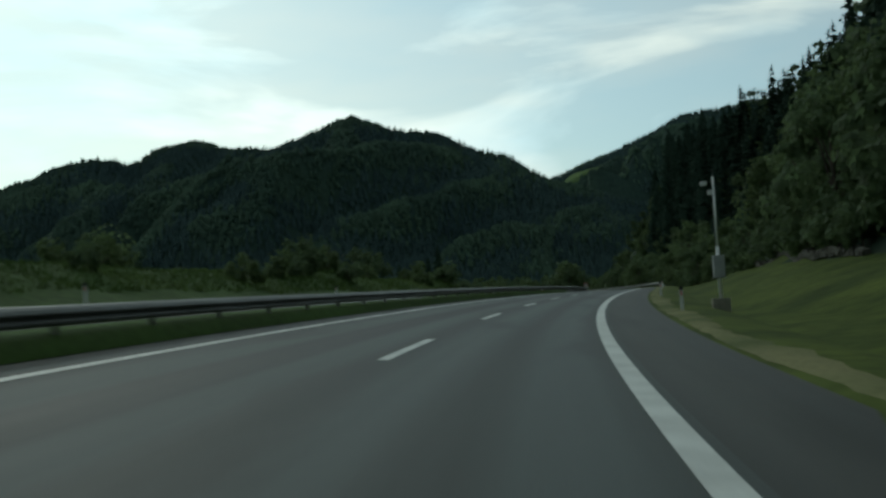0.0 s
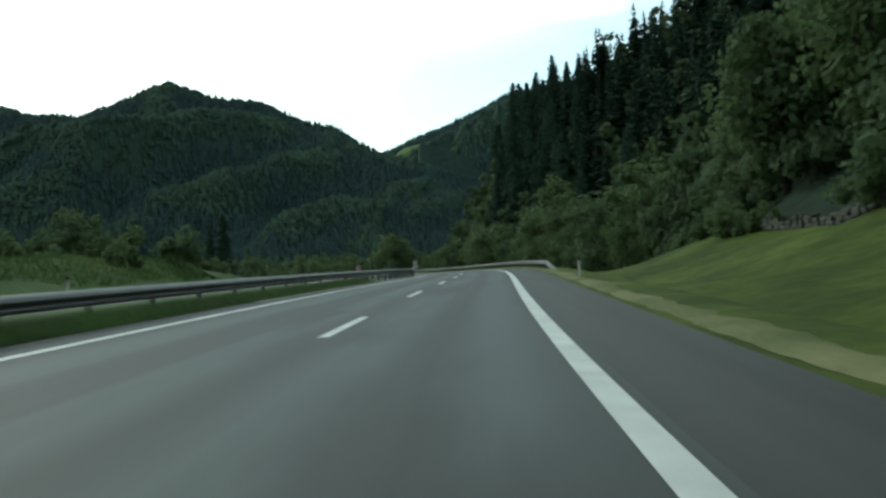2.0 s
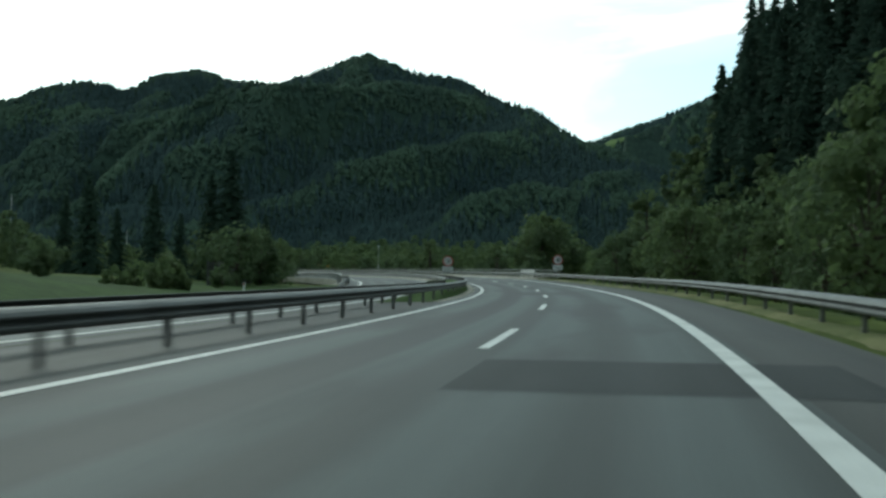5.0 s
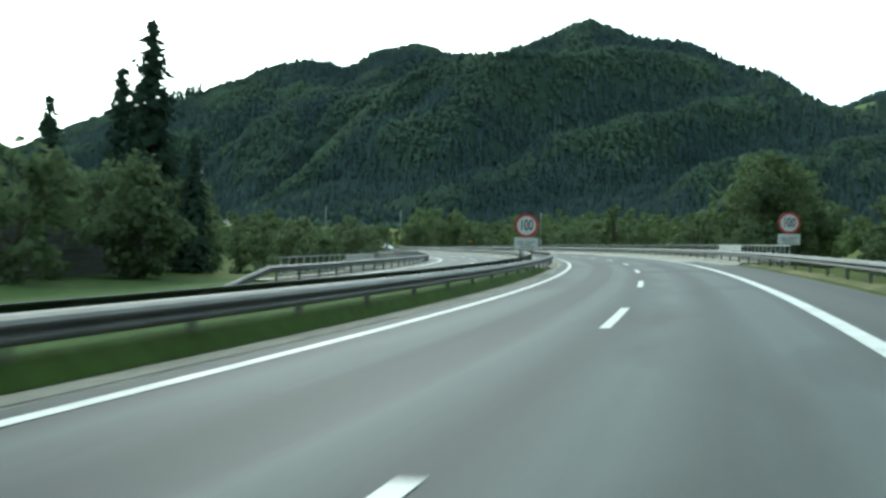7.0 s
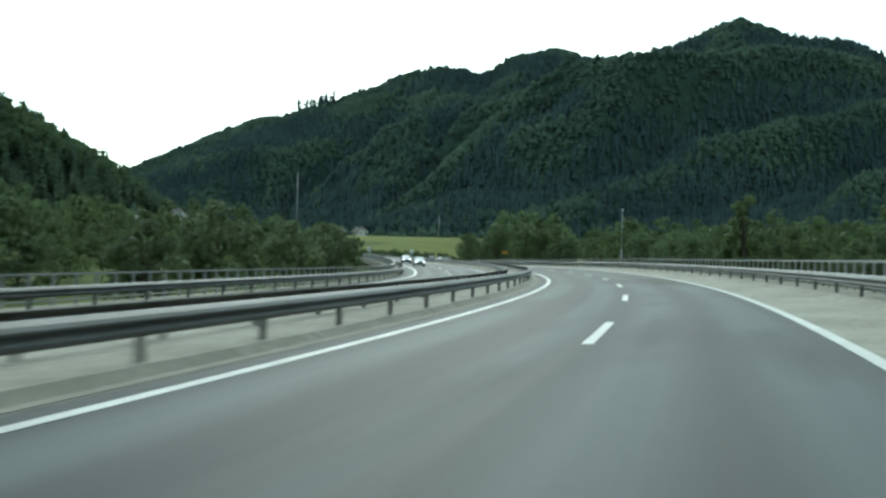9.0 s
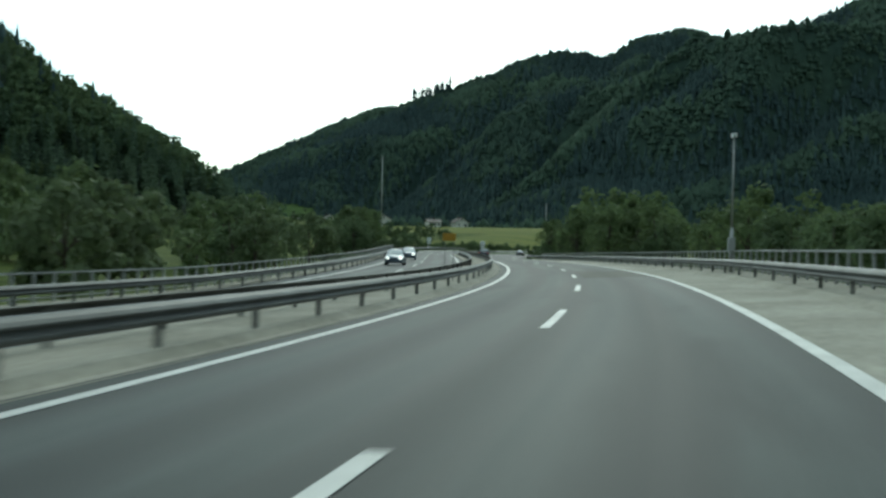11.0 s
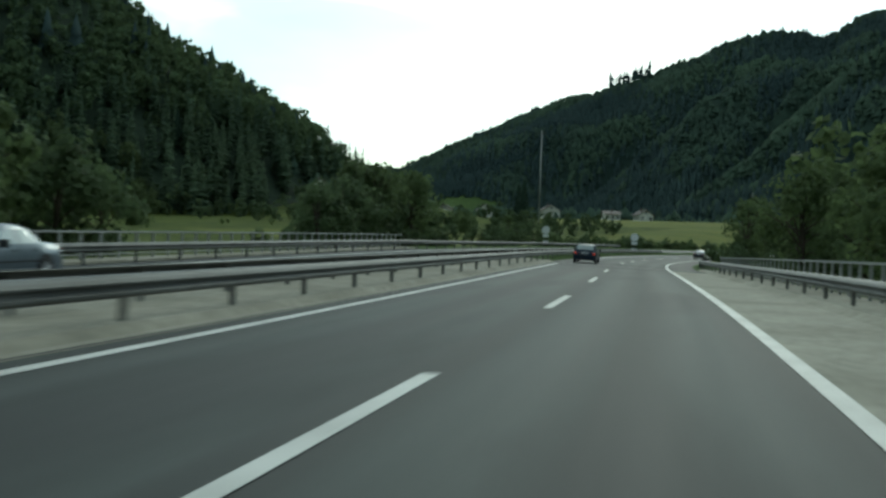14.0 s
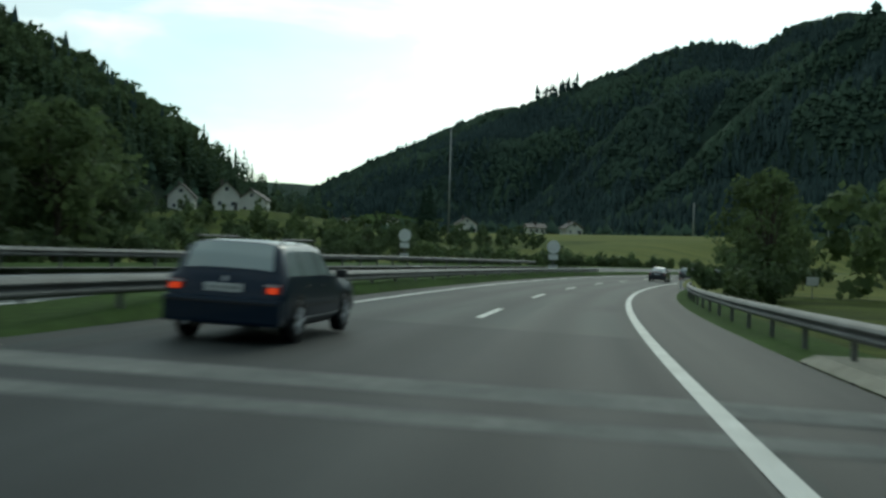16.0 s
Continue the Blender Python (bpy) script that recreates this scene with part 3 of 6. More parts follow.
road = structure(strip("road", S0, 400, [(-4.25, 0), (0, 0), (4.0, 0)], M_ASPHALT), "grey worn asphalt of two lanes with wheel tracks", "road")
structure(strip("road_bridge", 400, S1, [(-4.25, 0), (0, 0), (4.0, 0)], M_OLDROAD), "darker old asphalt of two lanes over the bridge", "road")
opposite = structure(strip("road_opposite", S0, S1, [(-17.3, -0.02), (-11.75, 0), (-7.4, 0)], M_ASPHALT), "grey asphalt carriageway of the oncoming traffic", "road")
structure(strip("shoulder_asphalt", S0, BR0, [(4.0, 0), (6.05, -0.01)], M_SHOULDER), "dark asphalt hard shoulder beside the lane", "road")
structure(strip("shoulder_beyond", 588, S1, [(4.0, 0), (6.05, -0.01)], M_SHOULDER), "dark asphalt hard shoulder past the bridge", "road")
structure(strip("shoulder_bridge", BR0, 588, [(3.87, 0.004), (4.4, 0.005), (6.12, 0.005)], M_CONCRETE), "pale concrete hard shoulder on the bridge", "road")
structure(strip("bridge_kerb", BR0, BR1, [(6.10, 0.0), (6.38, 0.12), (8.1, 0.14), (8.1, -0.9)], M_CONCRETE), "pale concrete kerb and edge beam of the bridge", "kerb")
structure(strip("bridge_edge_opposite", 318, 608, [(-18.6, -0.9), (-18.6, 0.10), (-17.35, 0.08), (-17.3, 0.0)], M_CONCRETE), "pale concrete edge beam of the bridge", "bridge edge")
structure(strip("bridge_median", 333, 596, [(-7.4, 0.0), (-7.3, 0.13), (-4.80, 0.12), (-4.60, 0.004), (-4.25, 0.002)], M_CONCRETE), "pale concrete strip under the median guardrails", "median")
structure(strip("median_paving", 160, 243, [(-7.4, -0.01), (-4.25, -0.005)], M_SHOULDER), "grey asphalt strip under the median guardrail", "median")
for name, a, b in (("median_grass", S0, 160), ("median_grass_short", 243, 333), ("median_grass_beyond", 596, S1)):
    structure(mound(name, a, b, [(-7.4, 0.012), (-7.0, 0.16), (-6.4, 0.27), (-5.75, 0.30), (-5.05, 0.33), (-4.95 if a == 243 else -4.88, 0.26), (-4.80 if a == 243 else -4.66, 0.014)], M_GRASS), "short green grass strip of the median", "median")
for name, a, b in (("median_kerb", S0, 160), ("median_kerb_short", 243, 333), ("median_kerb_beyond", 596, S1)):
    structure(strip(name, a, b, [(-4.84 if a == 243 else -4.70, 0.012), (-4.25, 0.0)], M_CONCRETE if a == 243 else M_SHOULDER), "narrow drained strip beside the lane", "kerb")
structure(strip("drain_slot", 243, 596, [(-4.36, 0.006), (-4.29, 0.006)], M_TAR), "dark drain joint beside the lane", "joint")
for name, s0, s1, a, b in (("edge_line_right", S0, BR0, 3.57, 3.87), ("edge_line_right_bridge", BR0, S1, 3.66, 3.88)):
    structure(strip(name, s0, s1, [(a, 0.009), (b, 0.009)], M_PAINT), "white painted edge line beside the hard shoulder", "road marking")
for name, s0, s1, a, b in (("edge_line_left", S0, 590, -3.83, -3.61), ("edge_line_left_beyond", 612, S1, -3.83, -3.61), ("edge_line_opposite_inner", S0, S1, -8.05, -7.88), ("edge_line_opposite_outer", S0, S1, -15.63, -15.36)):
    structure(strip(name, s0, s1, [(a, 0.009), (b, 0.009)], M_PAINT), "white painted edge line on the asphalt", "road marking")
structure(strip("seam", 455, 500, [(0.295, 0.004), (0.34, 0.004)], M_SEAM), "dark tarred seam between the lanes", "joint")
structure(strip("patch_dark", 207.6, 211.6, [(0.3, 0.004), (3.6, 0.004), (5.0, 0.004)], M_PATCH), "dark asphalt repair patch", "road patch")
structure(strip("patch_faint", 320.6, 324.6, [(-0.2, 0.004), (3.4, 0.004)], M_SHOULDER), "faint dark asphalt repair patch before the bridge", "road patch")
structure(strip("patch_brown", 397, 413, [(1.85, 0.004), (3.64, 0.004)], M_BROWN), "brownish asphalt repair patch", "road patch")
structure(strip("patch_brown_long", 464, 481, [(0.37, 0.004), (3.64, 0.004)], M_BROWN), "brownish asphalt repair patch in the lane", "road patch")
structure(strip("patch_abutment", 584, 606, [(-3.6, 0.003), (3.58, 0.003)], M_DARKROAD), "dark asphalt strip at the bridge end", "road patch")
structure(strip("shoulder_patch", 334, 347, [(3.89, 0.009), (5.2, 0.009)], M_SHOULDER), "dark asphalt patch on the concrete shoulder", "road patch")
structure(strip("median_kerb_pale", 122, 160, [(-4.72, 0.018), (-4.42, 0.016)], M_CONCRETE), "pale concrete kerb beside the median grass", "kerb")
structure(strip("joint_strip", 592.4, 593.2, [(-4.3, 0.006), (6.0, 0.006)], M_JOINT, step=0.4), "pale joint strip across the road", "joint")
structure(strip("joint_strip_wide", 594.3, 595.6, [(-4.3, 0.006), (6.0, 0.006)], M_JOINT, step=0.4), "pale joint strip across the road", "joint")
# each dash of the lane markings: 6 m long, every 18 m
for i in range(-6, 45):
    a = 15.64 + 18 * i
    if i != 32:
        strip("dash", a, a + 6, [(-0.08, 0.009), (0.105, 0.009)], M_PAINT, step=1.0, parent=road)
    strip("dash", a + 5, a + 11, [(-11.83, 0.006), (-11.67, 0.006)], M_PAINT, step=1.0, parent=opposite)
# verges
structure(strip("verge_green", S0, 334, [(6.05, -0.012), (6.4, 0.02), (7.3, 0.07), (7.9, 0.08), (8.6, 0.02), (10.5, -0.45)], M_SLOPE), "green grass slope beside the hard shoulder", "verge")


def verge_band(s0, s1):
    """Dry grass beside the asphalt, with uneven edges on both sides."""
    ss = np.arange(s0, s1, 0.5)
    a = 6.22 + 0.10 * wobble(ss, ss * 0.3, 7) + 0.05 * wobble(ss * 1.7, ss, 2.3)
    b = 7.08 + 0.24 * wobble(ss, ss * 0.6, 13) + 0.14 * wobble(ss * 1.3, ss, 3.1)
    rows_ = [at(ss, a, 0.016), at(ss, a * 0.65 + b * 0.35, 0.085), at(ss, a * 0.3 + b * 0.7, 0.10), at(ss, b, 0.062 + 0.02 * (b - 7))]
    V = np.stack(rows_, 1).reshape(-1, 3)
    F = [(i * 4 + j, i * 4 + j + 1, i * 4 + j + 5, i * 4 + j + 4) for i in range(len(ss) - 1) for j in range(3)]
    return mesh_object("verge_right", V, F, M_VERGE, smooth=True)


structure(verge_band(-40, 334), "yellowed dry grass verge beside the hard shoulder", "verge")
structure(strip("verge_right_beyond", 603, S1, [(6.05, -0.01), (6.6, 0.04), (7.8, 0.05), (9.5, -0.35)], M_GRASS), "green grass verge past the bridge", "verge")
structure(strip("verge_opposite", S0, 318, [(-21.0, -0.5), (-19.2, 0.05), (-17.3, -0.02)], M_GRASS), "green grass verge of the oncoming carriageway", "verge")
structure(strip("verge_opposite_beyond", 608, S1, [(-21.0, -0.5), (-19.2, 0.05), (-17.3, -0.02)], M_GRASS), "green grass verge past the bridge", "verge")

# ------------------------------------------------------------------
# Shape helpers for things
# ------------------------------------------------------------------
def box(bm, x0, x1, y0, y1, z0, z1, bevel=0.0):
    r = bmesh.ops.create_cube(bm, size=1)
    vs = r["verts"]
    for v in vs:
        v.co = Vector(((x0 + x1) / 2 + v.co.x * (x1 - x0), (y0 + y1) / 2 + v.co.y * (y1 - y0), (z0 + z1) / 2 + v.co.z * (z1 - z0)))
    if bevel:
        es = list({e for v in vs for e in v.link_edges})
        bmesh.ops.bevel(bm, geom=es, offset=bevel, segments=2, affect="EDGES", profile=0.7)
    return bm


def tube(bm, a, b, r0, r1=None, seg=10):
    """A tapered round bar from a to b."""
    a, b = Vector(a), Vector(b)
    r1 = r0 if r1 is None else r1
    q = (b - a).to_track_quat("Z", "Y")
    ring = []
    for p, r in ((a, r0), (b, r1)):
        ring.append([bm.verts.new(p + q @ Vector((r * math.cos(2 * math.pi * i / seg), r * math.sin(2 * math.pi * i / seg), 0))) for i in range(seg)])
    for i in range(seg):
        j = (i + 1) % seg
        bm.faces.new((ring[0][i], ring[0][j], ring[1][j], ring[1][i]))
    bm.faces.new(ring[0][::-1])
    bm.faces.new(ring[1])
    return bm


def disc(bm, centre, r, depth, seg=36, inner=0.0):
    """A round plate (or ring) that faces -y."""
    c = Vector(centre)
    def circle(rad, y):
        return [bm.verts.new(c + Vector((rad * math.cos(2 * math.pi * i / seg), y, rad * math.sin(2 * math.pi * i / seg)))) for i in range(seg)]
    f, b = circle(r, 0), circle(r, depth)
    for i in range(seg):
        j = (i + 1) % seg
        bm.faces.new((f[i], b[i], b[j], f[j]))
    if inner:
        fi, bi = circle(inner, 0), circle(inner, depth)
        for i in range(seg):
            j = (i + 1) % seg
            bm.faces.new((f[i], f[j], fi[j], fi[i]))
            bm.faces.new((b[i], bi[i], bi[j], b[j]))
            bm.faces.new((fi[i], fi[j], bi[j], bi[i]))
    else:
        bm.faces.new(f)
        bm.faces.new(b[::-1])
    return bm


def part(name, bm, mat, parent=None, label="", smooth=False):
    bmesh.ops.recalc_face_normals(bm, faces=bm.faces)
    me = bpy.data.meshes.new(name)
    bm.to_mesh(me)
    bm.free()
    me.materials.append(mat)
    if smooth:
        me.polygons.foreach_set("use_smooth", [True] * len(me.polygons))
    ob = new(name, me)
    if parent:
        ob.parent = parent
    if label:
        tagged(ob, label)
    return ob


def thing(name, label, category, group=""):
    return tagged(new(name), label, category, group)


def lettering(text, size, mat, parent, m, name="lettering"):
    cu = bpy.data.curves.new(name, "FONT")
    cu.body = text
    cu.size = size
    cu.align_x = cu.align_y = "CENTER"
    cu.extrude = 0.002
    cu.offset = 0.008
    ob = new(name, cu)
    dg = bpy.context.evaluated_depsgraph_get()
    me = bpy.data.meshes.new_from_object(ob.evaluated_get(dg))
    bpy.data.objects.remove(ob)
    me.materials.clear()
    me.materials.append(mat)
    out = new(name, me)
    out.parent = parent
    out.matrix_local = m
    return out


# ------------------------------------------------------------------
# Guardrails and railings
# ------------------------------------------------------------------
def w_beam(u, side):
    """Cross profile of a two-wave steel beam that faces towards side (+1: right)."""
    pts = [(0.0, 0.44), (0.040, 0.455), (0.078, 0.485), (0.078, 0.52), (0.03, 0.56), (0.03, 0.59), (0.085, 0.63), (0.088, 0.655), (0.050, 0.705), (-0.02, 0.745), (-0.12, 0.760)]
    ring = [(u + side * x, z) for x, z in pts] + [(u + side * (x - 0.012), z - 0.012 * (z > 0.72)) for x, z in pts[::-1]]
    return ring


POST = None


def rail_post(parent, s, u, side, height=0.70):
    global POST
    if POST is None:
        bm = bmesh.new()
        box(bm, -0.05, 0.05, -0.03, 0.03, -0.5, 0.70)
        box(bm, 0.03, 0.06, -0.05, 0.05, 0.50, 0.70)
        bmesh.ops.remove_doubles(bm, verts=bm.verts, dist=0.0001)
        ob = part("post", bm, M_POST)
        POST = ob.data
        bpy.data.objects.remove(ob)
    ob = new("post", POST)
    ob.parent = parent
    ob.matrix_world = spot(s, u, 0, 0 if side > 0 else 180)
    return ob


def guardrail(s_from, s_to, u, sides, label, spacing=4.0, ends=False):
    rail = thing("guardrail", label, "guardrail", "guardrails along the road")
    for side in sides:
        strip("beam", s_from, s_to, w_beam(u + 0.06 * side, side), M_STEEL, step=2.0, parent=rail, closed=True, caps=True)
    n = int((s_to - s_from) / spacing)
    for i in range(n + 1):
        rail_post(rail, s_from + 1 + i * spacing, u, sides[0])
    if ends:   # the beam runs down into the ground
        side = sides[0]
        prof = w_beam(u + 0.06 * side, side)
        ss = np.linspace(s_from - 4.6, s_from, 8)
        V = [at(s, pu - 0.5 * (1 - k / 7.0) * side, pz - 0.75 * (1 - k / 7.0)) for k, s in enumerate(ss) for pu, pz in prof]
        m = len(prof)
        F = [(i * m + j, i * m + (j + 1) % m, (i + 1) * m + (j + 1) % m, (i + 1) * m + j) for i in range(7) for j in range(m)]
        F += [tuple(range(m))[::-1]]
        mesh_object("sloped_end", V, F, M_STEEL, rail)
    return rail


def bridge_railing(s_from, s_to, u, label):
    ob = thing("bridge_railing", label, "railing", "railings of the bridge")
    strip("top_rail", s_from, s_to, [(u - 0.07, 1.08), (u + 0.07, 1.08), (u + 0.07, 1.15), (u - 0.07, 1.15)], M_RAILING, parent=ob, closed=True, caps=True)
    strip("middle_rail", s_from, s_to, [(u - 0.03, 0.60), (u + 0.03, 0.60), (u + 0.03, 0.66), (u - 0.03, 0.66)], M_RAILING, parent=ob, closed=True, caps=True)
    strip("lower_rail", s_from, s_to, [(u - 0.03, 0.24), (u + 0.03, 0.24), (u + 0.03, 0.30), (u - 0.03, 0.30)], M_RAILING, parent=ob, closed=True, caps=True)
    bm = bmesh.new()
    box(bm, -0.04, 0.04, -0.06, 0.06, 0.02, 1.09, 0.008)
    first = part("baluster", bm, M_RAILING, ob)
    first.matrix_world = spot(s_from + 0.3, u)
    for i in range(1, int((s_to - s_from) / 1.5)):
        b = new("baluster", first.data)
        b.parent = ob
        b.matrix_world = spot(s_from + 0.3 + 1.5 * i, u)
    return ob


guardrail(-60, 700, -5.0, (1,), "long galvanised steel guardrail in the median")
guardrail(160, 700, -6.7, (-1,), "galvanised steel guardrail facing the oncoming lanes")
guardrail(173, 665, 6.75, (-1,), "galvanised steel guardrail with a sloped end beside the hard shoulder", ends=True)
guardrail(317, 720, -17.0, (1,), "galvanised steel guardrail along the oncoming carriageway", ends=True)
bridge_railing(326, 602.5, 7.75, "grey steel parapet railing on the bridge edge")
bridge_railing(322, 605, -18.1, "grey steel parapet railing on the far bridge edge")


def slatted_screen(s_from, s_to, u, n, label):
    """A screen of flat slats fixed to a railing."""
    ob = thing("slatted_screen", label, "screen")
    for i in range(n):
        z = 0.14 + i * 1.0 / n
        strip("slat", s_from, s_to, [(u - 0.015, z), (u + 0.015, z), (u + 0.015, z + 0.82 / n), (u - 0.015, z + 0.82 / n)], M_PALE_PANEL, parent=ob, closed=True, caps=True)
    return ob


slatted_screen(337, 347.6, -17.98, 5, "pale slatted screen on the bridge railing")
slatted_screen(343, 353, 7.62, 5, "pale slatted screen on the bridge railing")

# ------------------------------------------------------------------
# Posts, signs and masts
# ------------------------------------------------------------------
def delineator(m, label):
    ob = thing("delineator_post", label, "marker post", "marker posts along the verge")
    bm = bmesh.new()
    box(bm, -0.06, 0.06, -0.045, 0.045, -0.3, 0.82, 0.012)
    part("post_body", bm, M_WHITE, ob)
    bm = bmesh.new()
    box(bm, -0.064, 0.064, -0.049, 0.049, 0.82, 1.0, 0.012)
    part("black_cap", bm, M_BLACK, ob)
    bm = bmesh.new()
    box(bm, -0.03, 0.03, -0.052, -0.044, 0.62, 0.78, 0.002)
    part("reflector", bm, M_RED, ob)
    ob.matrix_world = m
    return ob


post = delineator(spot(62.3, 6.95, 0.05), "white marker post with a black cap in the grass verge")
for s, u in ((99.2, 7.0), (144.0, 7.0), (61.6, -18.3), (101.6, -18.3), (141.5, -18.3), (183.8, -18.3), (220.5, -18.3), (263.4, -18.3), (674, 5.7)):
    copy_thing(post, spot(s, u, 0.05))


def speed_sign(m, label):
    """Round limit sign over a white plate on two posts; it faces -y."""
    ob = thing("speed_sign", label, "road sign", "speed limit signs")
    for x in (-0.28, 0.28):
        bm = bmesh.new()
        tube(bm, (x, 0.05, -0.4), (x, 0.05, 2.95), 0.035)
        part("sign_post", bm, M_STEEL, ob, smooth=True)
    bm = bmesh.new()
    disc(bm, (0, 0, 2.45), 0.60, 0.02)
    face = part("sign_disc", bm, M_WHITE, ob)
    bm = bmesh.new()
    disc(bm, (0, -0.006, 2.45), 0.60, 0.005, inner=0.475)
    part("red_rim", bm, M_RED, face)
    lettering("100", 0.76, M_BLACK, face, pose(0, -0.004, 2.45, 90, 0, 0) @ Matrix.Diagonal((0.60, 1, 1, 1)))
    bm = bmesh.new()
    box(bm, -0.60, 0.60, 0, 0.02, 1.25, 1.84, 0.006)
    plate = part("plate", bm, M_WHITE, ob)
    for z, x0, x1 in ((1.62, -0.42, -0.14), (1.62, -0.05, 0.45), (1.50, -0.42, 0.30), (1.36, -0.30, 0.42)):
        bm = bmesh.new()
        box(bm, x0, x1, -0.005, 0.001, z - 0.035, z + 0.035)
        part("bar", bm, M_GREYPAINT, plate)
    ob.matrix_world = m
    return ob


sign = speed_sign(spot(323.2, -5.57), "round red-rimmed limit sign over a white plate in the median")
tagged(copy_thing(sign, spot(330.5, 8.4, -0.1)), "round red-rimmed limit sign over a white plate behind the guardrail")


def sign_back(m, label):
    """The pale back of a round sign with a plate and a propped foot."""
    ob = thing("reversed_road_sign", label, "road sign", "signs seen from behind")
    bm = bmesh.new()
    disc(bm, (0, 0, 2.55), 0.58, 0.02)
    part("sign_disc", bm, M_SIGNBACK, ob)
    bm = bmesh.new()
    box(bm, -0.44, 0.44, 0, 0.02, 1.45, 1.90, 0.006)
    part("plate", bm, M_SIGNBACK, ob)
    bm = bmesh.new()
    tube(bm, (0, 0.05, 0.0), (0, 0.05, 3.05), 0.04)
    part("sign_post", bm, M_STEEL, ob, smooth=True)
    for sx in (-1, 1):
        bm = bmesh.new()
        tube(bm, (sx * 0.42, -0.04, -0.3), (0, -0.04, 1.35), 0.03)
        part("brace", bm, M_STEEL, ob, smooth=True)
    bm = bmesh.new()
    box(bm, -0.40, 0.40, -0.02, 0.0, 0.45, 0.95, 0.01)
    part("foot_panel", bm, M_SIGNBACK, ob)
    ob.matrix_world = m
    return ob


sign2 = sign_back(spot(681.4, -5.85), "pale bare back of a round sign on a braced post")
copy_thing(sign2, spot(678, -18.6))


def yellow_sign(m):
    ob = thing("yellow_sign", "small yellow sign on two posts in the median", "road sign")
    bm = bmesh.new()
    box(bm, -0.30, 0.30, -0.01, 0.01, 1.98, 2.32, 0.01)
    part("panel", bm, M_YELLOW, ob)
    for x in (-0.2, 0.2):
        bm = bmesh.new()
        tube(bm, (x, 0.03, 0), (x, 0.03, 2.0), 0.014)
        part("sign_post", bm, M_STEEL, ob, smooth=True)
    ob.matrix_world = m


yellow_sign(spot(460.8, -5.85))


def white_board(m):
    ob = thing("sign_board", "small white board on a post beyond the guardrail", "road sign")
    bm = bmesh.new()
    box(bm, -0.38, 0.38, -0.01, 0.01, 1.55, 2.1, 0.01)
    part("panel", bm, M_WHITE, ob)
    bm = bmesh.new()
    tube(bm, (0, 0.04, -1.5), (0, 0.04, 2.0), 0.03)
    part("sign_post", bm, M_STEEL, ob, smooth=True)
    ob.matrix_world = m


white_board(spot(660, 14.6, -0.35))


def camera_mast(m):
    """Slim mast with a cabinet, two instruments at the top and a concrete base."""
    ob = thing("instrument_mast", "pale steel mast with a grey cabinet on a concrete base", "mast")
    bm = bmesh.new()
    tube(bm, (0, 0, 0.5), (0, 0, 3.2), 0.085, 0.085, 14)
    tube(bm, (0, 0, 3.2), (0, 0, 6.9), 0.06, 0.05, 14)
    part("pole", bm, M_SIGNBACK, ob, smooth=True)
    bm = bmesh.new()
    box(bm, -0.29, 0.29, -0.24, 0.10, 1.55, 2.75, 0.03)
    cab = part("cabinet", bm, M_GREYPAINT, ob)
    bm = bmesh.new()
    box(bm, -0.25, 0.25, -0.262, -0.238, 1.60, 2.70, 0.008)
    part("cabinet_door", bm, M_GREYPAINT, cab)
    bm = bmesh.new()
    box(bm, -0.42, 0.42, -0.42, 0.42, -0.8, 0.50, 0.04)
    part("concrete_base", bm, M_CONCRETE, ob)
    bm = bmesh.new()
    tube(bm, (0, 0, 6.65), (-0.55, 0, 6.60), 0.025)
    part("arm", bm, M_STEEL, ob)
    bm = bmesh.new()
    box(bm, -0.62, -0.30, -0.10, 0.10, 6.45, 6.66, 0.04)
    part("camera_housing", bm, M_WHITE, ob)
    bm = bmesh.new()
    box(bm, -0.30, -0.05, -0.08, 0.08, 5.95, 6.18, 0.03)
    part("sensor", bm, M_WHITE, ob)
    bm = bmesh.new()
    tube(bm, (0, 0, 6.9), (0, 0, 7.3), 0.015)
    part("rod", bm, M_STEEL, ob)
    ob.matrix_world = m @ Matrix.Diagonal((0.95, 0.95, 0.88, 1))


camera_mast(spot(69.0, 9.1, 0.0))


def bridge_mast(m):
    ob = thing("bridge_mast", "slim grey steel mast on the bridge edge", "mast")
    bm = bmesh.new()
    tube(bm, (0, 0, 0), (0, 0, 2.4), 0.09, 0.08, 12)
    tube(bm, (0, 0, 2.4), (0, 0, 7.4), 0.06, 0.045, 12)
    part("pole", bm, M_RAILING, ob, smooth=True)
    bm = bmesh.new()
    box(bm, -0.16, 0.16, -0.13, 0.13, 1.2, 1.9, 0.02)
    part("cabinet", bm, M_GREYPAINT, ob)
    bm = bmesh.new()
    box(bm, -0.12, 0.12, -0.2, 0.1, 7.2, 7.42, 0.03)
    part("camera_housing", bm, M_SIGNBACK, ob)
    ob.matrix_world = m @ Matrix.Diagonal((1, 1, 0.88, 1))


bridge_mast(spot(463, 7.15, 0.08))


def power_mast(x, y, h, label="tall thin pale steel power mast on the meadow"):
    ob = thing("power_mast", label, "mast", "power masts on the meadow")
    z = ground_height(x, y)
    bm = bmesh.new()
    tube(bm, (0, 0, -1), (0, 0, h), 0.32, 0.20, 8)
    part("pole", bm, M_RAILING, ob, smooth=True)
    bm = bmesh.new()
    box(bm, -1.6, 1.6, -0.08, 0.08, h - 1.2, h - 0.95)
    part("crossarm", bm, M_BARK, ob)
    ob.matrix_world = pose(x, y, z, 0, 0, 20)


power_mast(-285, 848, 36)
power_mast(-262, 985, 15)
power_mast(-215, 1010, 14)


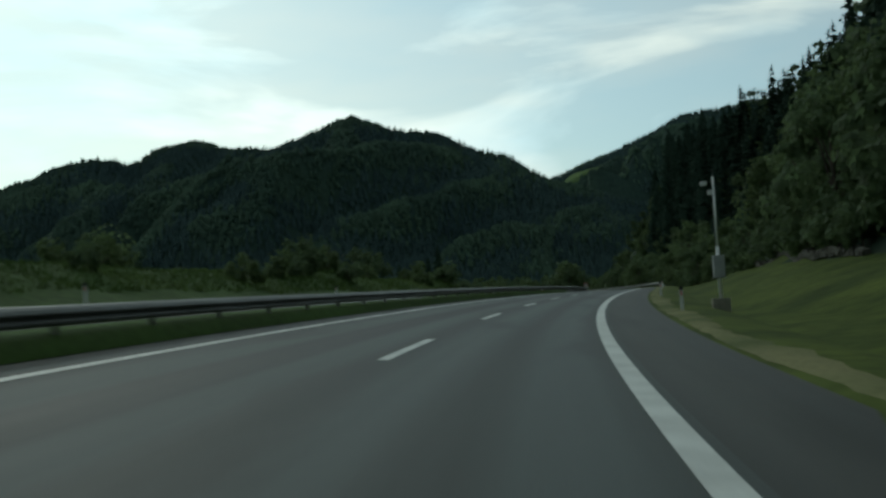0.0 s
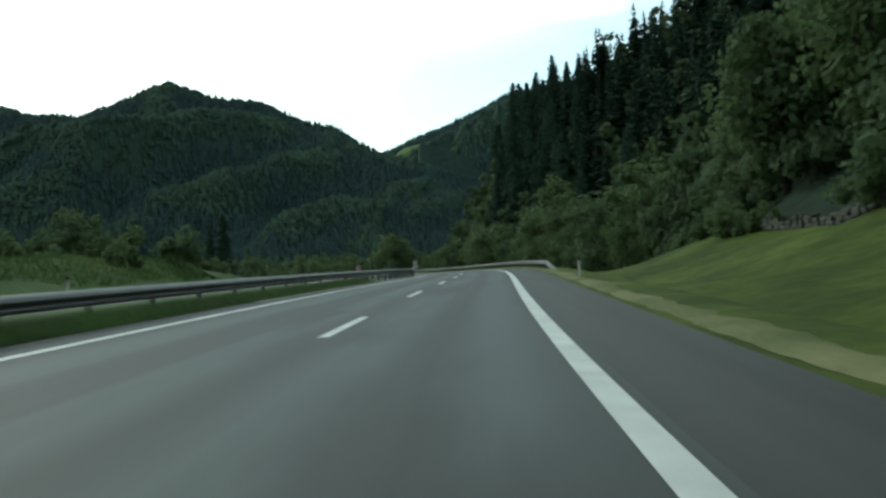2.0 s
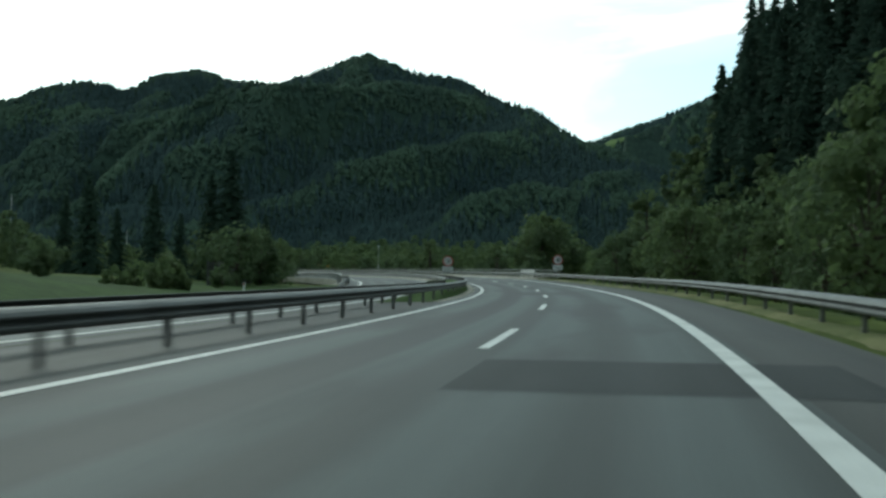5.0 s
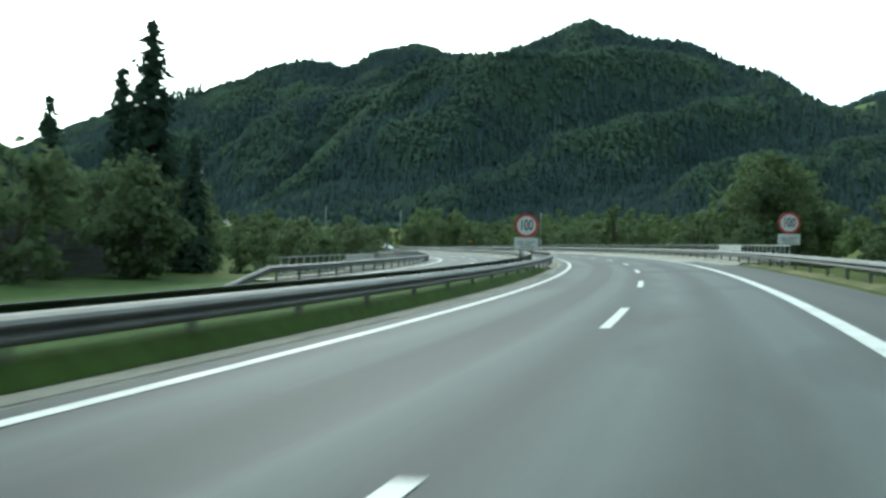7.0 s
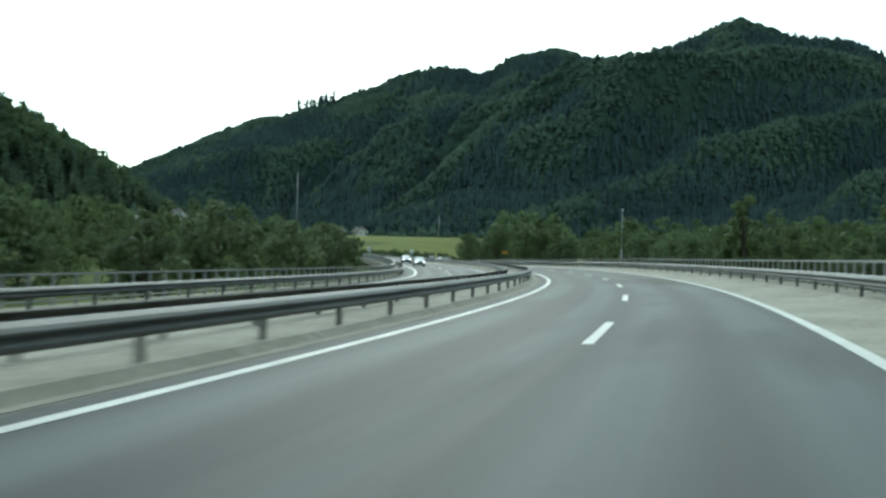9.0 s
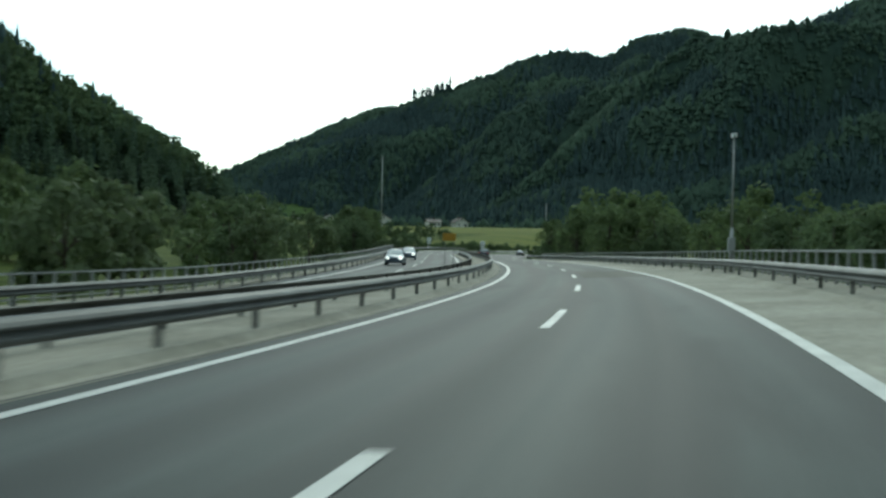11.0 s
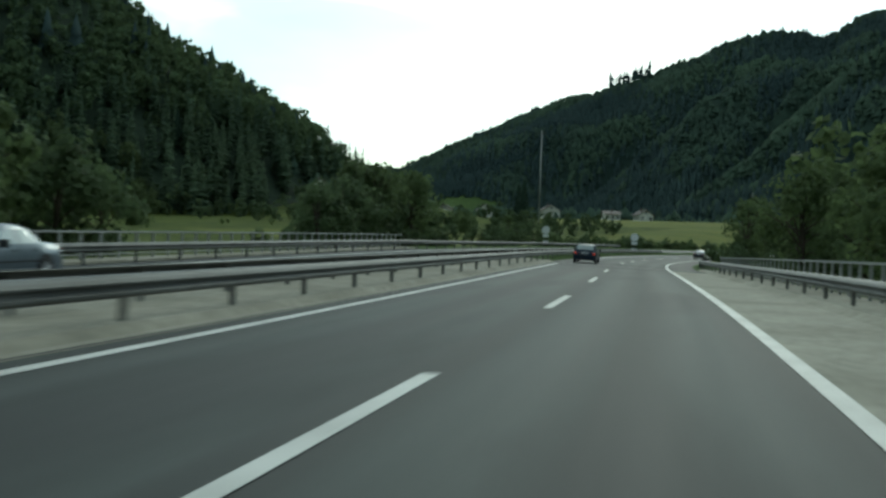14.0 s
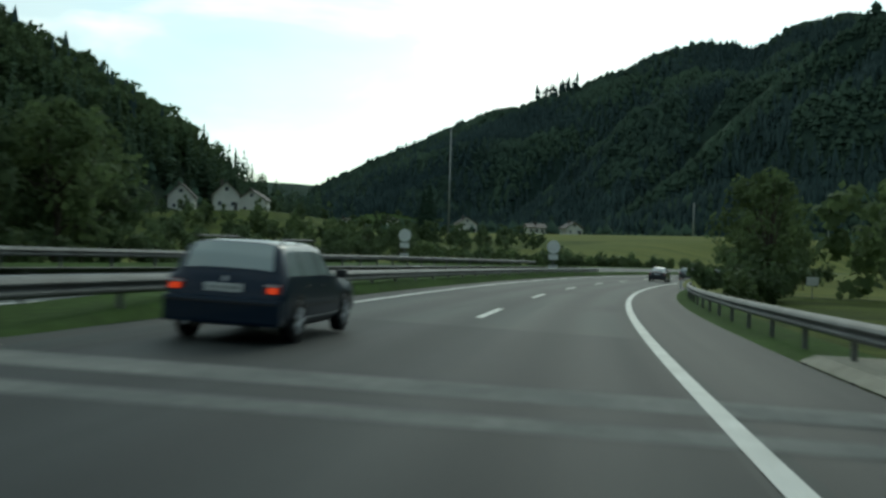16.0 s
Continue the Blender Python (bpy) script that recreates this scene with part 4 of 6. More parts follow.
def board_fence(x0, y0, x1, y1, h):
    """A tall dark fence of level boards between posts."""
    ob = thing("board_fence", "tall dark grey fence of level weathered boards", "fence")
    a, b = Vector((x0, y0, 0)), Vector((x1, y1, 0))
    L = (b - a).length
    z = min(ground_height(x0, y0), ground_height(x1, y1)) - 0.2
    n = 9
    for i in range(n):
        bm = bmesh.new()
        box(bm, 0, L, -0.02, 0.02, 0.1 + i * h / n, 0.1 + (i + 0.9) * h / n, 0.004)
        part("board", bm, M_TIMBER, ob)
    for i in range(int(L / 3) + 1):
        bm = bmesh.new()
        box(bm, i * 3 - 0.06, i * 3 + 0.06, 0.03, 0.15, -0.4, h + 0.2, 0.01)
        part("fence_post", bm, M_TIMBER, ob)
    ob.matrix_world = pose(x0, y0, z, 0, 0, math.degrees(math.atan2(y1 - y0, x1 - x0)))


_a, _b = at(312.0, -31.0), at(343.0, -29.0)
board_fence(_a[0], _a[1], _b[0], _b[1], 3.0)


def field_wall(s_from, s_to, u):
    """A low rough wall of uneven stones along the wood's edge."""
    ob = thing("field_wall", "low grey dry-stone wall along the wood's edge", "wall")
    rng = random.Random(9)
    shapes = []
    for k in range(6):
        bm = bmesh.new()
        box(bm, -0.55, 0.55, -0.24, 0.24, -0.11, 0.11, 0.05)
        for v in bm.verts:
            v.co += Vector((rng.uniform(-0.05, 0.05), rng.uniform(-0.04, 0.04), rng.uniform(-0.04, 0.04)))
        o = part("stone", bm, M_DRYSTONE)
        shapes.append(o.data)
        bpy.data.objects.remove(o)
    s = s_from
    while s < s_to:
        x, y, _ = at(s, u + 0.6 * math.sin(s / 9))
        z = ground_height(x, y)
        for lvl in range(3):
            if lvl == 2 and rng.random() < 0.4:
                continue
            st = new("stone", rng.choice(shapes))
            st.parent = ob
            st.matrix_world = pose(x, y, z + 0.10 + 0.20 * lvl, rng.uniform(-6, 6), rng.uniform(-6, 6), math.degrees(np.interp(s, SG, TH)) + 90 + rng.uniform(-5, 5)) @ pose(rng.uniform(-0.3, 0.3), 0, 0)
        s += 1.0
    return ob


field_wall(84, 166, 18.5)

# ------------------------------------------------------------------
# Houses
# ------------------------------------------------------------------
def house(x, y, turn, w, d, h, roof, label, wall_mat=None, sink=0.5):
    """A plastered house with a gable towards -y, windows, a door and a tiled roof."""
    ob = thing("house", label, "house", "houses in the valley")
    wall_mat = wall_mat or M_PLASTER
    bm = bmesh.new()
    ring = [(-w / 2, -1), (w / 2, -1), (w / 2, h), (0, h + roof), (-w / 2, h)]
    fr = [bm.verts.new((px, -d / 2, pz)) for px, pz in ring]
    bk = [bm.verts.new((px, d / 2, pz)) for px, pz in ring]
    bm.faces.new(fr)
    bm.faces.new(bk[::-1])
    for i in range(5):
        j = (i + 1) % 5
        bm.faces.new((fr[i], bk[i], bk[j], fr[j]))
    part("wall", bm, wall_mat, ob)
    over = 0.7
    for sx in (-1, 1):
        bm = bmesh.new()
        sl = roof / (w / 2)
        e = w / 2 + over
        pts = [(0, h + roof + 0.05), (sx * e, h - sl * over + 0.05), (sx * e, h - sl * over + 0.27), (0, h + roof + 0.30)]
        A = [bm.verts.new((px, -d / 2 - over, pz)) for px, pz in pts]
        B = [bm.verts.new((px, d / 2 + over, pz)) for px, pz in pts]
        bm.faces.new(A)
        bm.faces.new(B[::-1])
        for i in range(4):
            j = (i + 1) % 4
            bm.faces.new((A[i], B[i], B[j], A[j]))
        part("roof", bm, M_ROOF, ob)
    bm = bmesh.new()
    box(bm, -w / 5, -w / 5 + 0.7, -0.35, 0.35, h + roof * 0.5, h + roof + 1.0)
    part("chimney", bm, M_ROOF, ob)
    spots = []
    floors = max(1, int(h / 2.7))
    for f in range(floors):
        for k in range(max(2, int(w / 3))):
            n = max(2, int(w / 3))
            spots.append((-w / 2 + (k + 0.5) * w / n, 1.0 + f * 2.7))
    spots.append((0, h + roof * 0.25))
    for px, pz in spots:
        bm = bmesh.new()
        box(bm, px - 0.55, px + 0.55, -d / 2 - 0.05, -d / 2 + 0.02, pz, pz + 1.2)
        win = part("window", bm, M_WHITE, ob)
        bm = bmesh.new()
        box(bm, px - 0.46, px + 0.46, -d / 2 - 0.06, -d / 2 - 0.02, pz + 0.08, pz + 1.12)
        part("pane", bm, M_PANE, win)
    for k in range(3):
        for sx in (-1, 1):
            py = -d / 2 + (k + 0.5) * d / 3
            bm = bmesh.new()
            box(bm, sx * w / 2 - 0.04, sx * w / 2 + 0.04, py - 0.5, py + 0.5, 1.0, 2.2)
            part("pane", bm, M_PANE, ob)
    bm = bmesh.new()
    box(bm, w / 2 - 1.5, w / 2 - 0.5, -d / 2 - 0.07, -d / 2 + 0.02, -0.1, 2.0)
    part("door", bm, M_TIMBER, ob)
    ob.matrix_world = pose(x, y, ground_height(x, y) - 0.2, 0, 0, turn)
    return ob

# ------------------------------------------------------------------
# Plants
# ------------------------------------------------------------------
def fast_mesh(name, V, F, mats, index=None):
    """A mesh of triangles from arrays."""
    me = bpy.data.meshes.new(name)
    me.vertices.add(len(V))
    me.vertices.foreach_set("co", np.asarray(V, np.float32).ravel())
    n = len(F)
    me.loops.add(n * 3)
    me.loops.foreach_set("vertex_index", np.asarray(F, np.int32).ravel())
    me.polygons.add(n)
    me.polygons.foreach_set("loop_start", np.arange(n, dtype=np.int32) * 3)
    me.polygons.foreach_set("loop_total", np.full(n, 3, np.int32))
    for m in mats:
        me.materials.append(m)
    if index is not None:
        me.polygons.foreach_set("material_index", np.asarray(index, np.int32))
    me.update(calc_edges=True)
    return me


def quads(centre, normal, size, rng, ragged=0.35):
    """Leaf sprays: small ragged four-cornered sheets, two triangles each."""
    n = len(centre)
    normal = normal / np.maximum(np.linalg.norm(normal, axis=1, keepdims=True), 1e-6)
    ref = rng.normal(size=(n, 3))
    t = np.cross(normal, ref)
    t /= np.maximum(np.linalg.norm(t, axis=1, keepdims=True), 1e-6)
    b = np.cross(normal, t)
    V = np.empty((n, 4, 3))
    for k, (a, c) in enumerate(((-1, -0.6), (0.8, -1), (1, 0.7), (-0.6, 1))):
        V[:, k] = centre + (t * a + b * c) * (size * rng.uniform(1 - ragged, 1 + ragged, n))[:, None] * 0.5 + normal * (rng.uniform(-0.15, 0.15, n) * size)[:, None]
    q = np.arange(n)[:, None] * 4
    F = np.concatenate([q + [0, 1, 2], q + [0, 2, 3]], axis=1).reshape(-1, 3)
    return V.reshape(-1, 3), F


def limb(points, radii, seg=6):
    """A bent tapering limb as triangles."""
    pts = np.asarray(points, float)
    V, F = [], []
    for i, (p, r) in enumerate(zip(pts, radii)):
        d = pts[min(i + 1, len(pts) - 1)] - pts[max(i - 1, 0)]
        d /= np.linalg.norm(d) + 1e-9
        a = np.cross(d, (0.3, 0.9, 0.2))
        a /= np.linalg.norm(a) + 1e-9
        b = np.cross(d, a)
        for k in range(seg):
            w = 2 * math.pi * k / seg
            V.append(p + r * (math.cos(w) * a + math.sin(w) * b))
    for i in range(len(pts) - 1):
        for k in range(seg):
            j = (k + 1) % seg
            A, B = i * seg + k, i * seg + j
            F += [(A, B, B + seg), (A, B + seg, A + seg)]
    return np.array(V), np.array(F)


def join(pieces):
    V, F, off = [], [], 0
    for v, f in pieces:
        V.append(v)
        F.append(np.asarray(f) + off)
        off += len(v)
    return np.concatenate(V), np.concatenate(F)


def broadleaf(seed, h, r, n, leaf, low=0.25, clumps=22):
    """Crown and wood of a broad-leaved tree: clumps of leaf sprays on limbs, with gaps between."""
    rng = np.random.RandomState(seed)
    cz, rz = h * (1 + low) / 2, h * (1 - low) / 2
    wood = [limb([(0, 0, -0.6), (0.02 * h * rng.normal(), 0.02 * h * rng.normal(), h * 0.35), (0.03 * h * rng.normal(), 0.03 * h * rng.normal(), h * 0.8)], (0.022 * h, 0.016 * h, 0.004 * h), 7)]
    C, R = [], []
    for i in range(clumps):
        a, e = rng.uniform(0, 2 * math.pi), rng.uniform(-0.9, 1.0)
        q = math.sqrt(max(0, 1 - e * e)) * rng.uniform(0.45, 0.95)
        c = np.array([r * q * math.cos(a), r * q * math.sin(a), cz + rz * e * 0.85])
        C.append(c)
        R.append(r * rng.uniform(0.26, 0.48))
        if i % 2 == 0:
            z0 = h * rng.uniform(0.2, 0.5)
            wood.append(limb([(0, 0, min(z0, c[2])), c * 0.5 + np.array([0, 0, min(z0, c[2]) * 0.5 + 0.05 * h]), c], (0.009 * h, 0.006 * h, 0.002 * h), 5))
    C, R = np.array(C), np.array(R)
    pick = rng.randint(0, clumps, n)
    d = rng.normal(size=(n, 3))
    d /= np.linalg.norm(d, axis=1, keepdims=True)
    d[:, 2] *= 0.8
    P = C[pick] + d * (R[pick] * rng.uniform(0.55, 1.08, n))[:, None]
    N = d + rng.normal(scale=0.32, size=(n, 3)) + np.array([0, 0, 0.35])
    crown = quads(P, N, leaf * rng.uniform(0.7, 1.3, n), rng)
    return crown, join(wood)


def spruce(seed, h, r, whorls, arms, fine=True):
    """Drooping whorls of needled branches round a straight trunk."""
    rng = np.random.RandomState(seed)
    V, F = [], []
    for i in range(whorls):
        t = (i + 0.5) / whorls
        z = h * (0.06 + 0.92 * t)
        L = r * (1 - t) ** 0.7 * rng.uniform(0.75, 1.12) + 0.22
        a0 = rng.uniform(0, 6.28)
        for k in range(arms):
            zk = z + rng.normal(scale=0.32 * h / whorls)
            a = a0 + 6.283 * k / arms + rng.normal(scale=0.18)
            l = L * rng.uniform(0.7, 1.15)
            o = np.array([math.cos(a), math.sin(a), 0])
            s = np.array([-math.sin(a), math.cos(a), 0])
            droop = l * rng.uniform(0.18, 0.42)
            w = max(0.16, l * 0.30) * rng.uniform(0.8, 1.3)
            p0 = np.array([0, 0, zk])
            p1 = o * l * 0.55 + [0, 0, zk - droop * 0.35]
            p2 = o * l + [0, 0, zk - droop]
            b = len(V)
            if fine:   # a thin bough with hanging sprays of needles along it
                V += [p0, p1 + [0, 0, 0.05], p2, p1 - [0, 0, 0.05]]
                F += [(b, b + 1, b + 3), (b + 1, b + 2, b + 3)]
                for f in np.linspace(0.22, 1.0, 5 if l > 1.3 else 3):
                    c = (p0 * (1 - f) + p2 * f) * 1.0 + [0, 0, droop * 0.15 * math.sin(f * 3.1)] + rng.normal(scale=0.07, size=3)
                    w = (0.26 + 0.25 * l * (1.15 - f)) * rng.uniform(0.7, 1.3)
                    t = s * rng.choice((-1, 1)) + o * rng.uniform(0.2, 0.8) + [0, 0, rng.uniform(-0.5, 0.0)]
                    hang = np.array([0, 0, -rng.uniform(0.5, 1.1) * w]) + o * rng.uniform(-0.2, 0.3) * w
                    b = len(V)
                    V += [c - t * w * 0.8, c + t * w * 0.2 + [0, 0, 0.08], c + t * w + hang * 0.5, c + hang - t * w * 0.2]
                    F += [(b, b + 1, b + 3), (b + 1, b + 2, b + 3)]
            else:
                V += [p0 + [0, 0, 0.25], p1 + s * w * 1.5 - [0, 0, 0.3], p1 - s * w * 1.5 - [0, 0, 0.3], p2]
                F += [(b, b + 2, b + 1), (b + 1, b + 2, b + 3)]
    b = len(V)
    V += [np.array([0, 0, h * 1.02]), np.array([0.16, 0, h * 0.93]), np.array([-0.1, 0.14, h * 0.93]), np.array([-0.1, -0.14, h * 0.93])]
    F += [(b, b + 1, b + 2), (b, b + 2, b + 3), (b, b + 3, b + 1)]
    return (np.array(V, float), np.array(F)), limb([(0, 0, -0.6), (0, 0, h * 0.5), (0, 0, h * 0.98)], (0.014 * h + 0.04, 0.009 * h + 0.02, 0.01), 6)


def plant(name, label, category, crown, wood, mat, group):
    ob = thing(name, label, category, group)
    c = new("crown", fast_mesh("crown", *crown, [mat]))
    c.parent = ob
    w = new("trunk", fast_mesh("trunk", *wood, [M_BARK]))
    w.parent = ob
    return ob


prng = random.Random(11)


def ground_pose(x, y, scale=1.0, sink=0.15):
    return pose(x, y, ground_height(x, y) - sink, 0, 0, prng.uniform(0, 360)) @ Matrix.Diagonal((scale * prng.uniform(0.9, 1.1), scale * prng.uniform(0.9, 1.1), scale, 1))


def put(model, x, y, scale=1.0):
    m = ground_pose(x, y, scale)
    ob = copy_thing(model, m)
    ob.matrix_basis = m
    return ob


MODELS = {
    "ash_near": plant("broadleaf_tree", "full green broad-leaved tree, leafy to the ground", "tree", *broadleaf(11, 12, 4.0, 1850, 0.40, 0.03, 34), M_LEAF, "trees beside the road"),
    "alder_near": plant("broadleaf_tree", "dark green broad-leaved tree, leafy to the ground", "tree", *broadleaf(12, 10.5, 3.4, 1600, 0.38, 0.0, 32), M_LEAF_DARK, "trees beside the road"),
    "birch_near": plant("broadleaf_tree", "slender green tree with a loose leafy crown", "tree", *broadleaf(13, 14, 2.8, 1650, 0.38, 0.05, 36), M_LEAF, "trees beside the road"),
    "ash": plant("broadleaf_tree", "full green broad-leaved tree at the wood's edge", "tree", *broadleaf(1, 12.5, 4.0, 950, 0.54, 0.06), M_LEAF, "trees beside the road"),
    "alder": plant("broadleaf_tree", "dark green broad-leaved tree with a dense crown", "tree", *broadleaf(2, 11, 3.4, 880, 0.52, 0.02), M_LEAF_DARK, "trees beside the road"),
    "birch": plant("broadleaf_tree", "slender green tree with a loose crown", "tree", *broadleaf(3, 14, 2.7, 880, 0.50, 0.05, 26), M_LEAF, "trees beside the road"),
    "maple": plant("broadleaf_tree", "broad round dark green tree", "tree", *broadleaf(4, 10, 4.3, 1000, 0.55, 0.01, 26), M_LEAF_DARK, "trees beside the road"),
    "spruce": plant("spruce_tree", "tall dark spruce with drooping branches", "tree", *spruce(5, 18, 3.4, 32, 7), M_NEEDLE, "spruces beside the road"),
    "spruce_slim": plant("spruce_tree", "slim dark spruce with drooping branches", "tree", *spruce(6, 16, 2.8, 30, 7), M_NEEDLE, "spruces beside the road"),
    "bush": plant("bush", "low green bush in the tall grass", "bush", *broadleaf(7, 2.4, 1.7, 420, 0.32, 0.0, 14), M_LEAF, "bushes beside the road"),
    "bush_dark": plant("bush", "dark green rounded bush", "bush", *broadleaf(8, 3.2, 2.1, 520, 0.35, 0.0, 14), M_LEAF_DARK, "bushes beside the road"),
    "willow": plant("bush", "pale silvery willow bush by the river", "bush", *broadleaf(9, 6.5, 2.6, 1000, 0.39, 0.02, 18), M_LEAF_LIGHT, "willows by the river"),
}
used = set()


def grow(kind, s, u, scale):
    """The first of a kind is the model itself; the rest are copies."""
    x, y, _ = at(s, u)
    grow_at(kind, float(x), float(y), scale)


def grow_at(kind, x, y, scale):
    if kind in used:
        put(MODELS[kind], x, y, scale)
    else:
        used.add(kind)
        MODELS[kind].matrix_basis = ground_pose(x, y, scale)


def row(kinds, s0, s1, u0, u1, n, lo, hi):
    for i in range(n):
        grow(prng.choice(kinds), s0 + (s1 - s0) * (i + prng.random()) / n, prng.uniform(u0, u1), prng.uniform(lo, hi))


# wood's edge over the grass slope
row(("ash_near", "alder_near", "birch_near", "birch_near", "maple"), -10, 178, 20.5, 25.5, 34, 0.75, 1.15)
row(("spruce", "birch", "ash", "spruce_slim"), 10, 185, 27, 36, 26, 0.85, 1.25)
row(("bush_dark", "bush", "bush_dark", "alder"), -10, 190, 18.8, 23.5, 50, 0.55, 1.1)
row(("bush_dark", "bush_dark", "alder"), 40, 190, 19.5, 29, 46, 0.8, 1.3)
row(("bush_dark", "alder_near", "bush_dark"), 78, 135, 19, 28, 30, 0.8, 1.25)
row(("bush", "bush_dark"), 150, 190, 16.2, 18.6, 18, 0.45, 0.85)
# trees close behind the guardrail
row(("alder_near", "ash_near", "bush_dark"), 182, 330, 12.5, 17, 26, 0.45, 0.85)
row(("alder_near", "ash", "maple", "birch_near"), 180, 345, 18, 30, 28, 0.85, 1.25)
row(("spruce", "spruce_slim", "ash"), 190, 330, 32, 46, 18, 1.0, 1.35)
row(("alder", "ash", "maple"), 340, 420, 15, 34, 16, 0.55, 0.8)
for kind, s, u, k in (("ash_near", 386, 19.0, 1.2), ("maple", 392, 22.0, 1.45), ("alder_near", 380, 17.5, 1.1), ("ash_near", 396, 24.0, 1.15)):
    grow(kind, s, u, k)
# beyond the river on the right
row(("ash", "alder", "maple", "birch"), 425, 575, 20, 34, 26, 0.6, 0.85)
row(("alder_near", "ash_near", "bush_dark"), 580, 632, 14, 19, 11, 0.6, 0.85)
row(("bush_dark", "bush"), 598, 616, 10.5, 13, 4, 0.5, 0.8)
row(("alder_near", "ash_near", "birch_near"), 575, 640, 18, 34, 18, 0.65, 0.95)
row(("bush", "bush_dark"), 640, 668, 8.8, 11.5, 7, 0.7, 1.0)
grow("birch_near", 654, 11.5, 0.62)
row(("alder_near", "bush_dark", "ash_near"), 668, 760, 9.5, 17, 15, 0.5, 0.85)
# the edge of the spruce wood on the steep slope
for i in range(76):
    u = prng.uniform(41, 88)
    grow(prng.choice(("spruce", "spruce", "spruce_slim")), 354 + (u - 35) * 1.87 - 50 * prng.random() ** 1.3, u, prng.uniform(1.0, 1.4))
# bank beside the oncoming carriageway
row(("bush", "bush_dark", "bush"), 20, 300, -38, -27, 40, 0.6, 1.25)
row(("bush", "bush_dark", "maple"), 40, 300, -62, -42, 18, 0.7, 1.0)
for s, u, k in ((340, -32.3, 0.98), (347.5, -43, 0.75), (352, -40, 0.66), (356, -53, 0.84), (361, -57, 0.76), (341.5, -35, 0.9), (335, -27.5, 0.5), (345, -35.5, 0.7), (349, -48, 0.62)):
    grow(prng.choice(("spruce", "spruce_slim")), s, u, k)
row(("maple", "alder_near", "bush_dark"), 300, 345, -36, -27, 9, 0.4, 0.75)
grow("alder_near", 337, -28.5, 0.62)
grow("alder_near", 333, -33.0, 0.6)
# river side on the left
row(("alder", "ash", "maple", "bush_dark"), 352, 470, -42, -26, 17, 0.36, 0.55)
row(("alder", "ash", "maple", "bush_dark"), 470, 571, -42, -26, 17, 0.55, 0.8)
row(("ash", "alder", "maple", "alder"), 556, 590, -50, -35, 9, 0.7, 0.95)
row(("willow",), 372, 560, -29, -23.5, 12, 0.7, 1.1)
row(("alder_near", "ash_near", "maple"), 613, 646, -32, -24, 13, 0.66, 0.84)
row(("alder_near", "maple", "bush_dark"), 603, 614, -29, -25, 5, 0.45, 0.6)
row(("bush_dark", "bush", "bush_dark"), 606, 646, -25, -22.5, 9, 0.6, 0.9)
row(("maple", "alder_near", "bush_dark"), 642, 695, -42, -25, 12, 0.32, 0.48)
row(("bush", "bush_dark"), 680, 830, -30, -21, 64, 0.6, 1.05)
row(("bush", "bush_dark"), 660, 790, -75, -36, 22, 0.6, 1.0)
grow("maple", 700, -27, 0.5)
grow("birch", 706, -34, 0.45)
for x, y, k in ((-279, 830, 1.0), (-286, 836, 0.9), (-340, 720, 0.7), (-334, 800, 0.8)):
    grow_at("spruce", x, y, k)
for kind, model in MODELS.items():
    if kind not in used:
        grow_at(kind, -150.0, 700.0, 0.5)


# ------------------------------------------------------------------
# Woods: nobody could count their trees
# ------------------------------------------------------------------
def heights(x, y):
    i = np.clip(np.searchsorted(GX, x) - 1, 0, len(GX) - 2)
    j = np.clip(np.searchsorted(GY, y) - 1, 0, len(GY) - 2)
    a = (x - GX[i]) / (GX[i + 1] - GX[i])
    b = (y - GY[j]) / (GY[j + 1] - GY[j])
    return (gz[j, i] * (1 - a) + gz[j, i + 1] * a) * (1 - b) + (gz[j + 1, i] * (1 - a) + gz[j + 1, i + 1] * a) * b


def wooded(x, y):
    i = np.clip(np.searchsorted(GX, x) - 1, 0, len(GX) - 2)
    j = np.clip(np.searchsorted(GY, y) - 1, 0, len(GY) - 2)
    return gw[j, i]


def wood_of(name, label, x, y, size, templates, mat, rng):
    """One mesh of many trees: templates set down at the places, turned and scaled."""
    z = heights(x, y) - 0.4
    V, F, off = [], [], 0
    which = rng.randint(0, len(templates), len(x))
    for k, (tv, tf) in enumerate(templates):
        sel = np.where(which == k)[0]
        if not len(sel):
            continue
        a = rng.uniform(0, 6.283, len(sel))
        c, s = np.cos(a)[:, None], np.sin(a)[:, None]
        sc = size[sel][:, None]
        wd = sc * rng.uniform(0.85, 1.2, len(sel))[:, None]
        vx = (tv[None, :, 0] * c - tv[None, :, 1] * s) * wd + x[sel][:, None]
        vy = (tv[None, :, 0] * s + tv[None, :, 1] * c) * wd + y[sel][:, None]
        vz = tv[None, :, 2] * sc + z[sel][:, None]
        V.append(np.stack([vx, vy, vz], -1).reshape(-1, 3))
        F.append((tf[None] + (np.arange(len(sel)) * len(tv))[:, None, None] + off).reshape(-1, 3))
        off += len(sel) * len(tv)
    ob = new(name, fast_mesh(name, np.concatenate(V), np.concatenate(F), [mat]))
    return tagged(ob, label, "forest", kind="stuff")


